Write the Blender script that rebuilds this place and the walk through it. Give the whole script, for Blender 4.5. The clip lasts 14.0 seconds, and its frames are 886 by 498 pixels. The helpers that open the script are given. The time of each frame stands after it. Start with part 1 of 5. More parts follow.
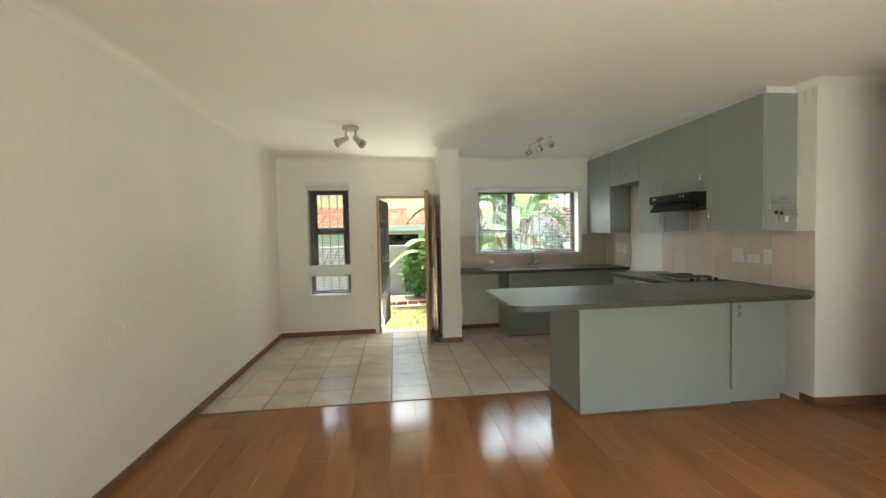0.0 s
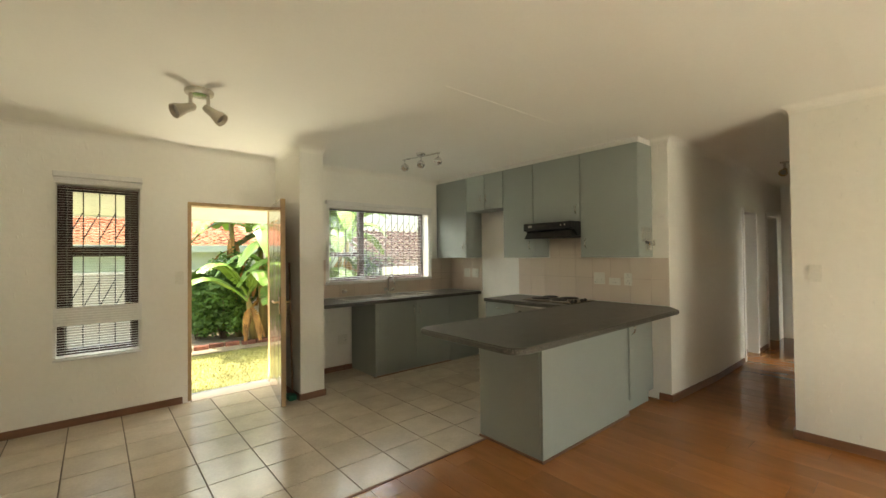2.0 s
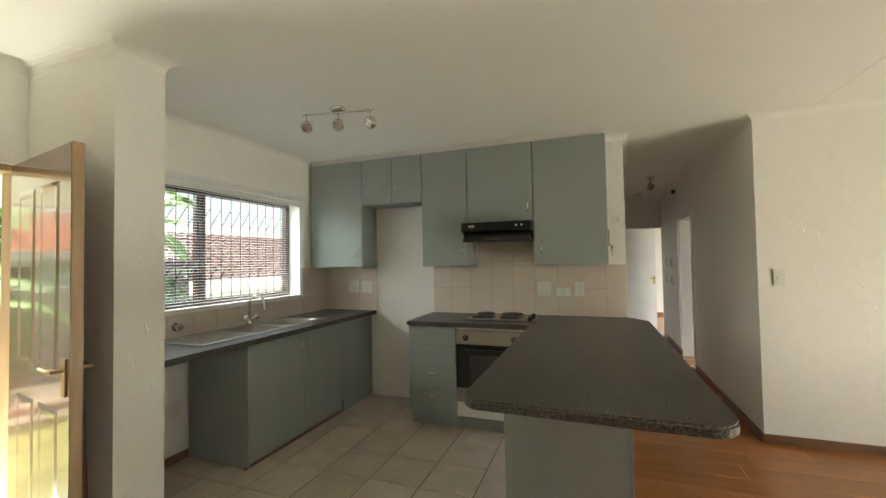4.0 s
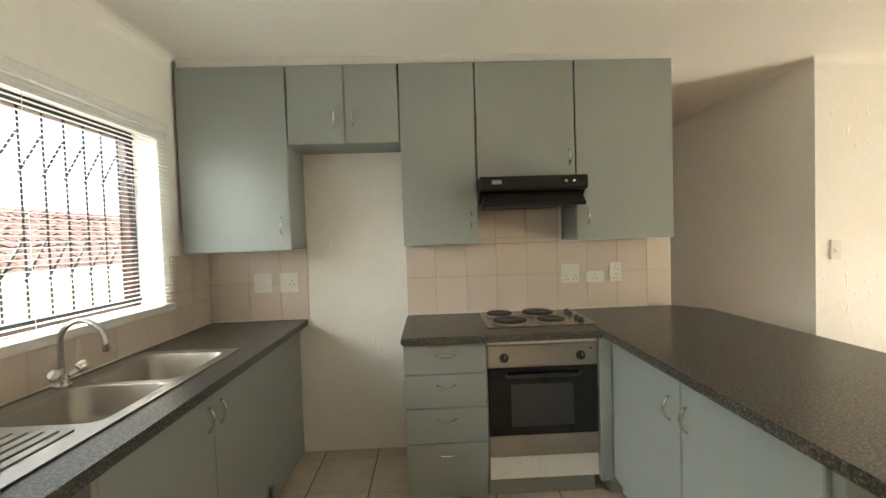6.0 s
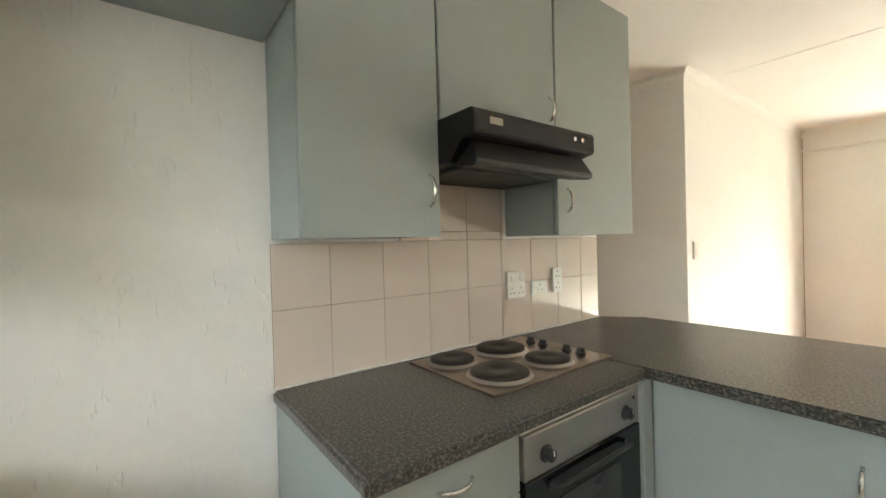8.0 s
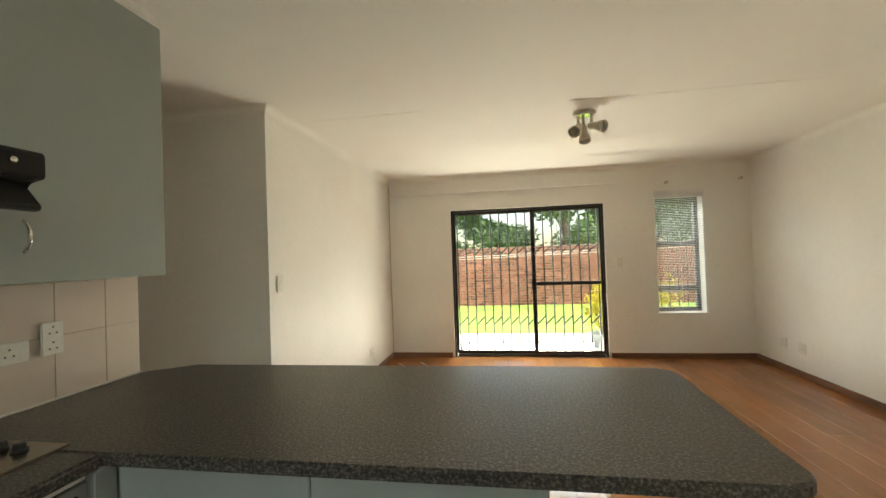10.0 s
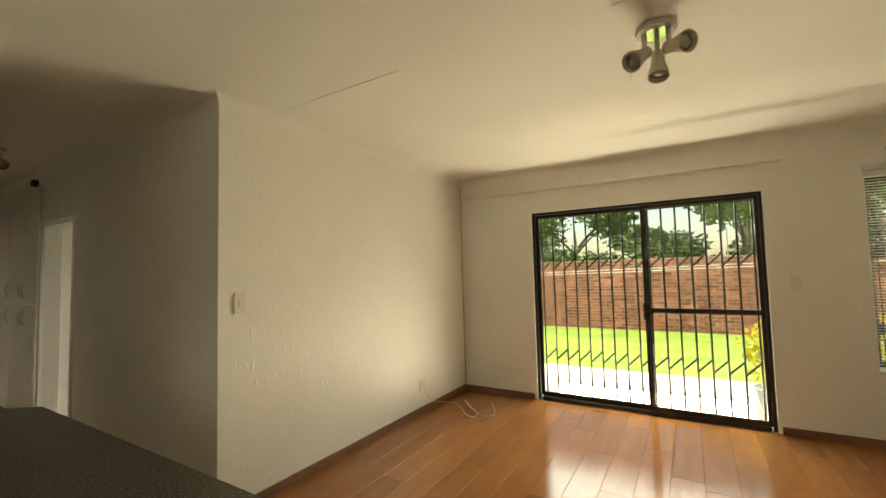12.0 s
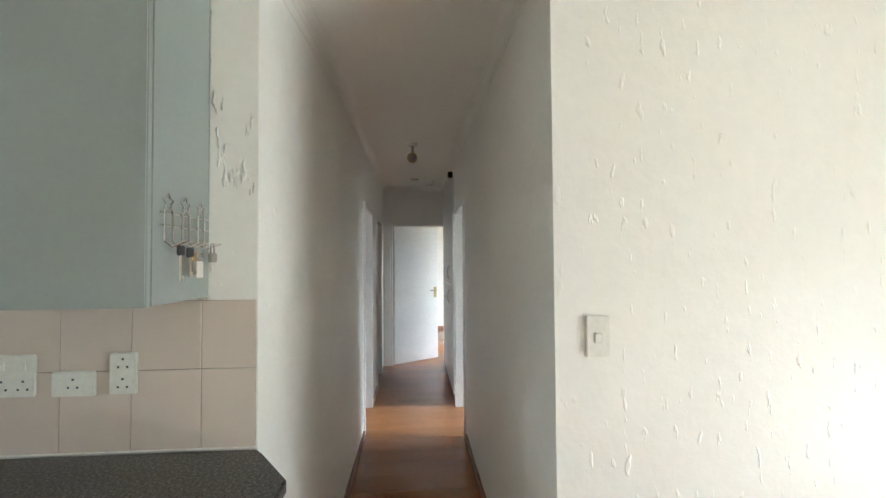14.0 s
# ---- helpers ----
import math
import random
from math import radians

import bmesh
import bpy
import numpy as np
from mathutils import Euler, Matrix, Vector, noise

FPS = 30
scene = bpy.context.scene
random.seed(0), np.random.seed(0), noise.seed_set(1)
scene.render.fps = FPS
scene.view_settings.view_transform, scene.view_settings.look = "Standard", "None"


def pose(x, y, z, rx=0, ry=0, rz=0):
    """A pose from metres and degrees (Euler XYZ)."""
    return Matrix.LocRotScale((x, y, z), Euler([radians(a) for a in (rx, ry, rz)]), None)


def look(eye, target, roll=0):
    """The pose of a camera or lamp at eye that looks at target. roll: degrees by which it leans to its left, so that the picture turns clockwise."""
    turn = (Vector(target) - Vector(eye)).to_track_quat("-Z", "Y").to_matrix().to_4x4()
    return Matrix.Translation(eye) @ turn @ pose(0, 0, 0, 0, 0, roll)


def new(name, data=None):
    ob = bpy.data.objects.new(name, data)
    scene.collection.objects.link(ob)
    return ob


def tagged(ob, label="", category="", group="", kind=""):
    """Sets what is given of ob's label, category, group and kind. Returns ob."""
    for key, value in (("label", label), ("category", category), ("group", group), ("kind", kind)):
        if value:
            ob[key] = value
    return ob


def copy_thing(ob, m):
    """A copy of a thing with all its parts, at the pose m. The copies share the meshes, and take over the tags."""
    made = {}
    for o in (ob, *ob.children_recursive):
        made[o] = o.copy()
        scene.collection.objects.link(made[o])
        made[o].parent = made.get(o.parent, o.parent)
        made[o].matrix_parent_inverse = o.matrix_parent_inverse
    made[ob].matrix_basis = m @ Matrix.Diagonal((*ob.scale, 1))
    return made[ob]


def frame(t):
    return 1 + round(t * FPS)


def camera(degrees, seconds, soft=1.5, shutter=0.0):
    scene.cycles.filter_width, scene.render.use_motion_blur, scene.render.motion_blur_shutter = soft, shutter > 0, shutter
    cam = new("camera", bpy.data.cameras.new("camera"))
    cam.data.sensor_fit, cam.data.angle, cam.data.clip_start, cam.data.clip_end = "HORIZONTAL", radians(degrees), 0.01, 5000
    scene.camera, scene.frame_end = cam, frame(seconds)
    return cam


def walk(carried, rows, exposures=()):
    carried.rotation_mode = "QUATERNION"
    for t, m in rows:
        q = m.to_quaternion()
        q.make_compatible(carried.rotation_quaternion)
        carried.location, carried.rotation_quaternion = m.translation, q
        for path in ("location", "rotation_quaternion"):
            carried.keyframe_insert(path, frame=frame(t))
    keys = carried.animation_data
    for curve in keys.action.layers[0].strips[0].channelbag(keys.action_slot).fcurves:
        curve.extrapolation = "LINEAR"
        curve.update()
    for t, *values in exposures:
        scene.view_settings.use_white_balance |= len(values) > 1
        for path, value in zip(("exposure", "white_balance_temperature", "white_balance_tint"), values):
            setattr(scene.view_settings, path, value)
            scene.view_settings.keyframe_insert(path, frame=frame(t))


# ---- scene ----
cam = camera(94.7, 14.0)
PATH = [
    (0, (0.003, 0.38, 1.387), (0.24, 2.365, 1.319), -1.2),
    (0.5, (-0.271, 0.546, 1.39), (0.303, 2.461, 1.337), -0.9),
    (1, (-0.52, 0.802, 1.386), (0.336, 2.609, 1.353), -0.8),
    (1.5, (-0.74, 1.169, 1.401), (0.355, 2.843, 1.401), -0.6),
    (2, (-0.933, 1.596, 1.409), (0.365, 3.117, 1.439), -0.6),
    (2.5, (-1.026, 2.068, 1.406), (0.455, 3.411, 1.459), -0.7),
    (3, (-1.034, 2.544, 1.403), (0.61, 3.68, 1.473), -0.7),
    (3.5, (-0.898, 2.983, 1.395), (0.879, 3.897, 1.473), -0.7),
    (4, (-0.683, 3.418, 1.416), (1.193, 4.108, 1.475), -1.0),
    (6.3, (0.695, 4.964, 1.421), (2.682, 4.741, 1.379), -1.5),
    (6.5, (0.852, 5.069, 1.431), (2.823, 4.729, 1.408), -1.2),
    (7, (1.242, 5.264, 1.445), (3.147, 4.655, 1.425), -1.3),
    (7.5, (1.587, 5.335, 1.402), (3.373, 4.435, 1.375), -1.3),
    (8, (1.861, 5.298, 1.346), (3.456, 4.092, 1.321), -1.6),
    (8.5, (1.956, 5.231, 1.31), (3.271, 3.724, 1.288), -1.6),
    (9, (1.897, 5.192, 1.372), (2.77, 3.393, 1.355), -1.7),
    (9.2, (1.836, 5.156, 1.417), (2.502, 3.27, 1.406), -2.1),
    (11.3, (0.735, 4.140, 1.395), (0.933, 2.150, 1.460), -2.0),
    (11.5, (0.687, 4.008, 1.405), (1.102, 2.053, 1.494), -2.0),
    (12, (0.72, 3.608, 1.405), (1.753, 1.898, 1.519), -1.5),
    (12.5, (0.819, 3.23, 1.448), (2.364, 1.962, 1.531), -1.3),
    (13, (1.048, 2.914, 1.445), (2.893, 2.146, 1.522), -1.0),
    (13.5, (1.429, 2.771, 1.447), (3.389, 2.379, 1.51), -1.0),
    (14, (1.887, 2.66, 1.483), (3.882, 2.516, 1.533), -0.4),
]
EXPOSURES = [(0, 1.15, 6500, 3), (3.0, 1.05, 8000, 4), (4.0, 1.25, 6700, 4), (6.5, 1.98, 7100, 9), (7.5, 2.1, 6500, 9), (9.0, 1.6, 6700, 7), (11.5, 0.6, 8000, 2),
             (12.5, 0.75, 9000, 2), (13.3, 1.25, 6200, 5), (14.0, 1.8, 5600, 5)]
walk(cam, [(t, look(eye, target, roll)) for t, eye, target, roll in PATH], EXPOSURES)

# ---- world, sun, exposure ----
world = bpy.data.worlds.new("sky_world")
scene.world = world
world.use_nodes = True
wn = world.node_tree
sky = wn.nodes.new("ShaderNodeTexSky")
sky.sky_type = "NISHITA"
sky.sun_disc = False
sky.sun_elevation = radians(72)
sky.sun_rotation = radians(-25)
sky.air_density, sky.dust_density = 1.2, 1.5
wn.links.new(sky.outputs[0], wn.nodes["Background"].inputs[0])
wn.nodes["Background"].inputs[1].default_value = 0.15
sun_data = bpy.data.lights.new("sun", "SUN")
sun_data.energy, sun_data.angle, sun_data.color = 5.0, radians(0.5), (1.0, 0.95, 0.87)
sun = new("sun", sun_data)
sun.matrix_world = look((-2, 4.5, 15), (0, 0, 0))


def opening_lamp(name, eye, target, wide, high, watts, tint=(0.93, 0.97, 1.0)):
    """Area lamp added out of sight outside an opening, standing in for daylight."""
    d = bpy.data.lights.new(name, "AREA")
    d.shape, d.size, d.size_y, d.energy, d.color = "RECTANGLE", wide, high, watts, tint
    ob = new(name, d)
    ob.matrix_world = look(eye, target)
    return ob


# added lamps outside, hidden above each opening's sightlines, far brighter than the sky
opening_lamp("skylight_sliding_door", (1.2, -5.2, 4.5), (1.0, 1.5, 1.0), 7.0, 3.2, 500)
opening_lamp("skylight_front_door", (0.2, 9.2, 3.0), (0.1, 5.0, 0.4), 2.6, 1.5, 60)
opening_lamp("skylight_front_window", (-2.0, 9.2, 3.0), (-0.9, 5.0, 0.5), 1.4, 1.4, 30)
opening_lamp("skylight_kitchen_window", (2.05, 8.6, 3.2), (2.2, 5.2, 1.2), 3.2, 1.1, 105, (0.82, 0.91, 1.0))
opening_lamp("skylight_bedroom", (5.5, -2.3, 2.4), (5.5, 1.5, 1.0), 2.0, 1.2, 150)
opening_lamp("skylight_far_room", (9.2, -2.3, 2.4), (9.0, 2.5, 1.0), 2.2, 1.2, 290)
opening_lamp("skylight_bath", (5.7, 7.6, 2.4), (5.7, 3.5, 1.0), 1.2, 1.0, 120)
# added fill lamps hidden below the sills, imitating bounce off the sunlit paving
opening_lamp("daylight_sliding_door", (1.19, -1.32, -0.05), (1.0, 3.0, 1.25), 1.9, 0.22, 72, (1.0, 0.95, 0.84))
opening_lamp("daylight_front_door", (0.18, 6.545, -0.055), (0.1, 5.6, 1.1), 0.7, 0.08, 26, (1.0, 0.96, 0.86))
opening_lamp("daylight_kitchen_window", (2.0, 6.62, 0.88), (2.0, 5.0, 2.3), 1.4, 0.2, 4, (0.97, 0.99, 0.96))


# ---- materials ----
def material(name, base, rough=0.5, metal=0.0, vary=0.08, scale=3.0, grain=0.05, fine=60.0, bump=0.1, bump_scale=40.0,
             stretch=(1, 1, 1), coat=0.0, random_tint=0.0, spec=0.5, trans=0.0):
    m = bpy.data.materials.new(name)
    m.use_nodes = True
    nt = m.node_tree
    b = nt.nodes["Principled BSDF"]
    link = nt.links.new
    co = nt.nodes.new("ShaderNodeTexCoord")
    mp = nt.nodes.new("ShaderNodeMapping")
    mp.inputs["Scale"].default_value = stretch
    link(co.outputs["Object"], mp.inputs[0])
    vec = mp.outputs[0]
    if random_tint:
        info = nt.nodes.new("ShaderNodeObjectInfo")
        shift = nt.nodes.new("ShaderNodeVectorMath")
        shift.operation = "MULTIPLY_ADD"
        link(info.outputs["Random"], shift.inputs[0])
        shift.inputs[1].default_value = (37, 53, 71)
        link(vec, shift.inputs[2])
        vec = shift.outputs[0]

    def noise_node(s, detail=4):
        n = nt.nodes.new("ShaderNodeTexNoise")
        n.inputs["Scale"].default_value, n.inputs["Detail"].default_value = s, detail
        link(vec, n.inputs["Vector"])
        return n.outputs["Fac"]

    def ramp(fac, amount):
        r = nt.nodes.new("ShaderNodeMapRange")
        link(fac, r.inputs[0])
        r.inputs[1].default_value, r.inputs[2].default_value = 0.3, 0.7
        r.inputs[3].default_value, r.inputs[4].default_value = 1 - amount, 1 + amount
        return r.outputs[0]

    def times(a, c):
        k = nt.nodes.new("ShaderNodeMath")
        k.operation = "MULTIPLY"
        link(a, k.inputs[0]), link(c, k.inputs[1])
        return k.outputs[0]

    f = times(ramp(noise_node(scale), vary), ramp(noise_node(fine), grain))
    if random_tint:
        r = nt.nodes.new("ShaderNodeMapRange")
        link(info.outputs["Random"], r.inputs[0])
        r.inputs[3].default_value, r.inputs[4].default_value = 1 - random_tint, 1 + random_tint
        f = times(f, r.outputs[0])
    mul = nt.nodes.new("ShaderNodeVectorMath")
    mul.operation = "SCALE"
    mul.inputs[0].default_value = base
    link(f, mul.inputs["Scale"])
    link(mul.outputs[0], b.inputs["Base Color"])
    rr = nt.nodes.new("ShaderNodeMath")
    rr.operation = "MULTIPLY"
    rr.inputs[1].default_value = rough
    link(ramp(noise_node(scale * 2.3), 0.05), rr.inputs[0])
    link(rr.outputs[0], b.inputs["Roughness"])
    b.inputs["Metallic"].default_value = metal
    b.inputs["Specular IOR Level"].default_value = spec
    b.inputs["Coat Weight"].default_value = coat
    b.inputs["Coat Roughness"].default_value = 0.08
    if trans:
        b.inputs["Subsurface Weight"].default_value = 0.0
    if bump:
        bp = nt.nodes.new("ShaderNodeBump")
        bp.inputs["Strength"].default_value, bp.inputs["Distance"].default_value = bump, 0.01
        link(noise_node(bump_scale, 5), bp.inputs["Height"])
        link(bp.outputs[0], b.inputs["Normal"])
    return m


def stucco(name, base, amount):
    """Painted plaster with trowelled drips: sparse vertical ridges and pits over a fine grain."""
    m = material(name, base, 0.55, vary=0.03, scale=1.2, grain=0.015, fine=25, bump=0.12, bump_scale=35)
    nt = m.node_tree
    co = nt.nodes.new("ShaderNodeTexCoord")
    mp = nt.nodes.new("ShaderNodeMapping")
    mp.inputs["Scale"].default_value = (30, 30, 11)
    nt.links.new(co.outputs["Object"], mp.inputs[0])
    n = nt.nodes.new("ShaderNodeTexNoise")
    n.inputs["Scale"].default_value, n.inputs["Detail"].default_value = 1.0, 2.5
    nt.links.new(mp.outputs[0], n.inputs["Vector"])
    r = nt.nodes.new("ShaderNodeMapRange")
    nt.links.new(n.outputs["Fac"], r.inputs[0])
    r.interpolation_type = "SMOOTHSTEP"
    r.inputs[1].default_value, r.inputs[2].default_value = 0.63, 0.72
    bp = nt.nodes.new("ShaderNodeBump")
    bp.inputs["Strength"].default_value, bp.inputs["Distance"].default_value = amount, 0.012
    nt.links.new(r.outputs[0], bp.inputs["Height"])
    old = [x for x in nt.nodes if x.bl_idname == "ShaderNodeBump" and x != bp][0]
    nt.links.new(old.outputs[0], bp.inputs["Normal"])
    nt.links.new(bp.outputs[0], nt.nodes["Principled BSDF"].inputs["Normal"])
    return m


def speckled(name):
    """Dark grey granite-print laminate with light flecks."""
    m = material(name, (0.5, 0.5, 0.5), 0.34, vary=0.1, scale=4, bump=0.0)
    nt = m.node_tree
    co = nt.nodes.new("ShaderNodeTexCoord")
    v = nt.nodes.new("ShaderNodeTexNoise")
    v.inputs["Scale"].default_value, v.inputs["Detail"].default_value, v.inputs["Roughness"].default_value = 120, 4, 0.65
    nt.links.new(co.outputs["Object"], v.inputs["Vector"])
    r = nt.nodes.new("ShaderNodeValToRGB")
    e = r.color_ramp.elements
    e[0].position, e[0].color = 0.38, (0.018, 0.018, 0.017, 1)
    e[1].position, e[1].color = 0.69, (0.225, 0.21, 0.18, 1)
    k = e.new(0.52)
    k.color = (0.066, 0.062, 0.052, 1)
    nt.links.new(v.outputs["Fac"], r.inputs[0])
    nt.links.new(r.outputs[0], nt.nodes["Principled BSDF"].inputs["Base Color"])
    return m


def glass(name, tint=(0.97, 0.99, 0.98)):
    m = bpy.data.materials.new(name)
    m.use_nodes = True
    b = m.node_tree.nodes["Principled BSDF"]
    b.inputs["Base Color"].default_value = (*tint, 1)
    b.inputs["Roughness"].default_value = 0.0
    b.inputs["IOR"].default_value = 1.45
    b.inputs["Transmission Weight"].default_value = 1.0
    return m


WALL = stucco("wall_paint", (0.84, 0.82, 0.765), 0.2)
ROUGHWALL = stucco("trowelled_wall_paint", (0.84, 0.815, 0.75), 0.45)
PIERWALL = stucco("heavy_trowelled_wall_paint", (0.84, 0.82, 0.76), 1.0)
SOFTWALL = stucco("knobbly_wall_paint", (0.84, 0.82, 0.77), 0.28)
CEIL = material("ceiling_paint", (0.85, 0.83, 0.77), 0.75, vary=0.025, scale=0.8, grain=0.01, bump=0.06, bump_scale=25)
WHITE = material("white_gloss_paint", (0.80, 0.78, 0.74), 0.35, vary=0.03, bump=0.03)
PLASTIC = material("white_plastic", (0.76, 0.74, 0.67), 0.3, vary=0.02, bump=0.0)
BLIND = material("white_blind_slat", (0.75, 0.74, 0.72), 0.4, vary=0.05, bump=0.0)
GREY = material("grey_green_laminate", (0.305, 0.335, 0.312), 0.5, vary=0.03, scale=1.5, grain=0.015, bump=0.03, bump_scale=90)
GREYIN = material("cabinet_gap_shadow", (0.12, 0.13, 0.13), 0.7, bump=0.0)
STONE = speckled("granite_print_worktop")
TILE = material("cream_floor_tile", (0.56, 0.48, 0.385), 0.22, vary=0.10, scale=5, grain=0.05, bump=0.05, bump_scale=12, random_tint=0.06)
GROUT = material("dark_grout", (0.14, 0.105, 0.08), 0.9, bump=0.2)
WTILE = material("painted_wall_tile", (0.66, 0.56, 0.475), 0.3, vary=0.03, scale=2, grain=0.0, bump=0.0, random_tint=0.02)
WGROUT = material("wall_grout", (0.38, 0.29, 0.22), 0.9, bump=0.1)
PLANK = material("orange_laminate_plank", (0.29, 0.118, 0.038), 0.13, vary=0.12, scale=2.2, grain=0.05, fine=14, bump=0.015,
                 bump_scale=6, stretch=(5, 0.8, 1), random_tint=0.12, spec=0.36)
UNDER = material("floor_gap", (0.10, 0.045, 0.018), 0.8, bump=0.0)
SKIRT = material("brown_skirting", (0.19, 0.09, 0.05), 0.4, vary=0.2, stretch=(1, 1, 8), bump=0.05)
TIMBER = material("varnished_timber", (0.22, 0.105, 0.05), 0.3, vary=0.25, scale=3, grain=0.2, fine=30, stretch=(8, 8, 0.6), bump=0.08, coat=0.5)
DOORFACE = material("varnished_door_face", (0.22, 0.135, 0.085), 0.22, vary=0.2, scale=3, grain=0.15, fine=30, stretch=(8, 8, 0.6), bump=0.02, coat=1.0)
FRAME = material("light_timber_frame", (0.42, 0.28, 0.15), 0.4, vary=0.2, stretch=(6, 6, 0.6), bump=0.06)
WINFRAME = material("dark_meranti_frame", (0.045, 0.016, 0.012), 0.35, vary=0.2, stretch=(1, 1, 5), bump=0.05)
GREYFRAME = material("grey_painted_frame", (0.13, 0.125, 0.12), 0.5, vary=0.1, bump=0.03)
BLACK = material("black_metal", (0.012, 0.012, 0.013), 0.4, vary=0.1, bump=0.03)
BRONZE = material("bronze_aluminium", (0.03, 0.026, 0.023), 0.35, metal=0.3, vary=0.1, bump=0.0)
HOODM = material("black_enamel", (0.008, 0.008, 0.008), 0.42, vary=0.1, bump=0.03, bump_scale=150, spec=0.3)
CHROME = material("chrome", (0.75, 0.74, 0.72), 0.12, metal=1.0, vary=0.03, bump=0.0)
STEEL = material("brushed_steel", (0.40, 0.375, 0.34), 0.36, metal=1.0, vary=0.05, stretch=(1, 2, 1), grain=0.03, bump=0.0)
# hob steel: slightly darker and browner than STEEL, mottled in tone
HOBSTEEL = material("mottled_hob_steel", (0.34, 0.31, 0.27), 0.25, metal=1.0, vary=0.15, scale=6, grain=0.05, bump=0.0)
IRON = material("hotplate_iron", (0.03, 0.026, 0.024), 0.45, metal=0.4, vary=0.3, bump=0.1)
OVENGLASS = material("black_oven_glass", (0.006, 0.006, 0.007), 0.06, vary=0.05, bump=0.0)
DOORGLASS = material("smoked_oven_window", (0.035, 0.036, 0.04), 0.04, vary=0.05, bump=0.0)
LAMPCREAM = material("cream_enamel", (0.52, 0.47, 0.38), 0.35, vary=0.05, bump=0.02)
BULB = material("frosted_bulb", (0.7, 0.68, 0.62), 0.3, bump=0.0)
BRASS = material("worn_brass", (0.45, 0.33, 0.16), 0.35, metal=1.0, vary=0.15, bump=0.02)
GLASS = glass("window_glass")
GREEN = material("green_plastic", (0.02, 0.16, 0.09), 0.4, bump=0.0)
CABLE = material("white_cable", (0.7, 0.68, 0.62), 0.5, bump=0.0)
LAWN = material("lawn", (0.19, 0.30, 0.045), 0.9, vary=0.25, scale=1.6, grain=0.35, fine=45, bump=0.8, bump_scale=60)
DRYLAWN = material("dry_lawn", (0.30, 0.28, 0.095), 0.95, vary=0.35, scale=2.4, grain=0.4, fine=35, bump=0.8, bump_scale=50)
SOIL = material("pale_soil", (0.36, 0.29, 0.20), 0.95, vary=0.3, scale=4, grain=0.3, bump=0.7)
PAVE = material("pale_paving", (0.68, 0.64, 0.57), 0.85, vary=0.12, scale=2, grain=0.1, bump=0.3)
BRICK = material("red_stock_brick", (0.23, 0.088, 0.06), 0.85, vary=0.3, scale=6, grain=0.2, bump=0.5, bump_scale=30, random_tint=0.4)
BRICKFAR = material("weathered_brick", (0.22, 0.088, 0.06), 0.9, vary=0.45, scale=5, grain=0.2, bump=0.5, bump_scale=30)
MORTAR = material("mortar", (0.34, 0.29, 0.23), 0.95, vary=0.15, bump=0.4)
PLASTER = material("garden_wall_plaster", (0.50, 0.47, 0.43), 0.9, vary=0.15, scale=2, bump=0.3)
RENDERW = material("white_house_render", (0.72, 0.71, 0.72), 0.9, vary=0.08, bump=0.2)
ROOF = material("orange_roof_tile", (0.52, 0.17, 0.075), 0.8, vary=0.2, scale=3, bump=0.2, random_tint=0.15)
DARKROOF = material("dark_brown_roof_tile", (0.13, 0.062, 0.048), 0.8, vary=0.25, scale=3, bump=0.2)
SOFFIT = material("white_soffit", (0.78, 0.77, 0.74), 0.6, vary=0.05, bump=0.05)
LEAF = material("shrub_leaf", (0.11, 0.21, 0.04), 0.55, vary=0.45, scale=2.5, bump=0.0)
LEAFD = material("tree_leaf", (0.11, 0.18, 0.05), 0.6, vary=0.5, scale=0.9, bump=0.0)
LEAFY = material("yellow_green_leaf", (0.55, 0.48, 0.03), 0.55, vary=0.3, scale=5, bump=0.0)
BANANA = material("banana_leaf", (0.20, 0.33, 0.06), 0.35, vary=0.3, scale=3, grain=0.1, fine=40, bump=0.15, bump_scale=30, random_tint=0.3)
DRYLEAF = material("dry_banana_leaf", (0.42, 0.22, 0.08), 0.8, vary=0.35, scale=5, bump=0.2, random_tint=0.3)
STEM = material("banana_stem", (0.33, 0.25, 0.09), 0.6, vary=0.35, scale=5, stretch=(3, 3, 0.6), bump=0.2)
BARK = material("bark", (0.13, 0.09, 0.06), 0.9, vary=0.3, bump=0.6)
POT = material("blue_grey_concrete", (0.32, 0.34, 0.36), 0.85, vary=0.15, bump=0.3)


# ---- mesh helpers ----
def origin(ob):
    p = Vector((0, 0, 0))
    while ob is not None:
        p = p + Vector(ob.location)
        ob = ob.parent
    return p


def finish(name, bm, mat, parent=None, smooth=False, bevel=0.0, seg=2):
    if bevel:
        bmesh.ops.bevel(bm, geom=bm.edges[:], offset=bevel, segments=seg, affect="EDGES", clamp_overlap=True)
    bmesh.ops.recalc_face_normals(bm, faces=bm.faces[:])
    if parent is not None:
        bmesh.ops.translate(bm, verts=bm.verts[:], vec=-origin(parent))
    me = bpy.data.meshes.new(name)
    bm.to_mesh(me)
    bm.free()
    me.materials.append(mat)
    if smooth:
        for p in me.polygons:
            p.use_smooth = True
    ob = new(name, me)
    ob.parent = parent
    return ob


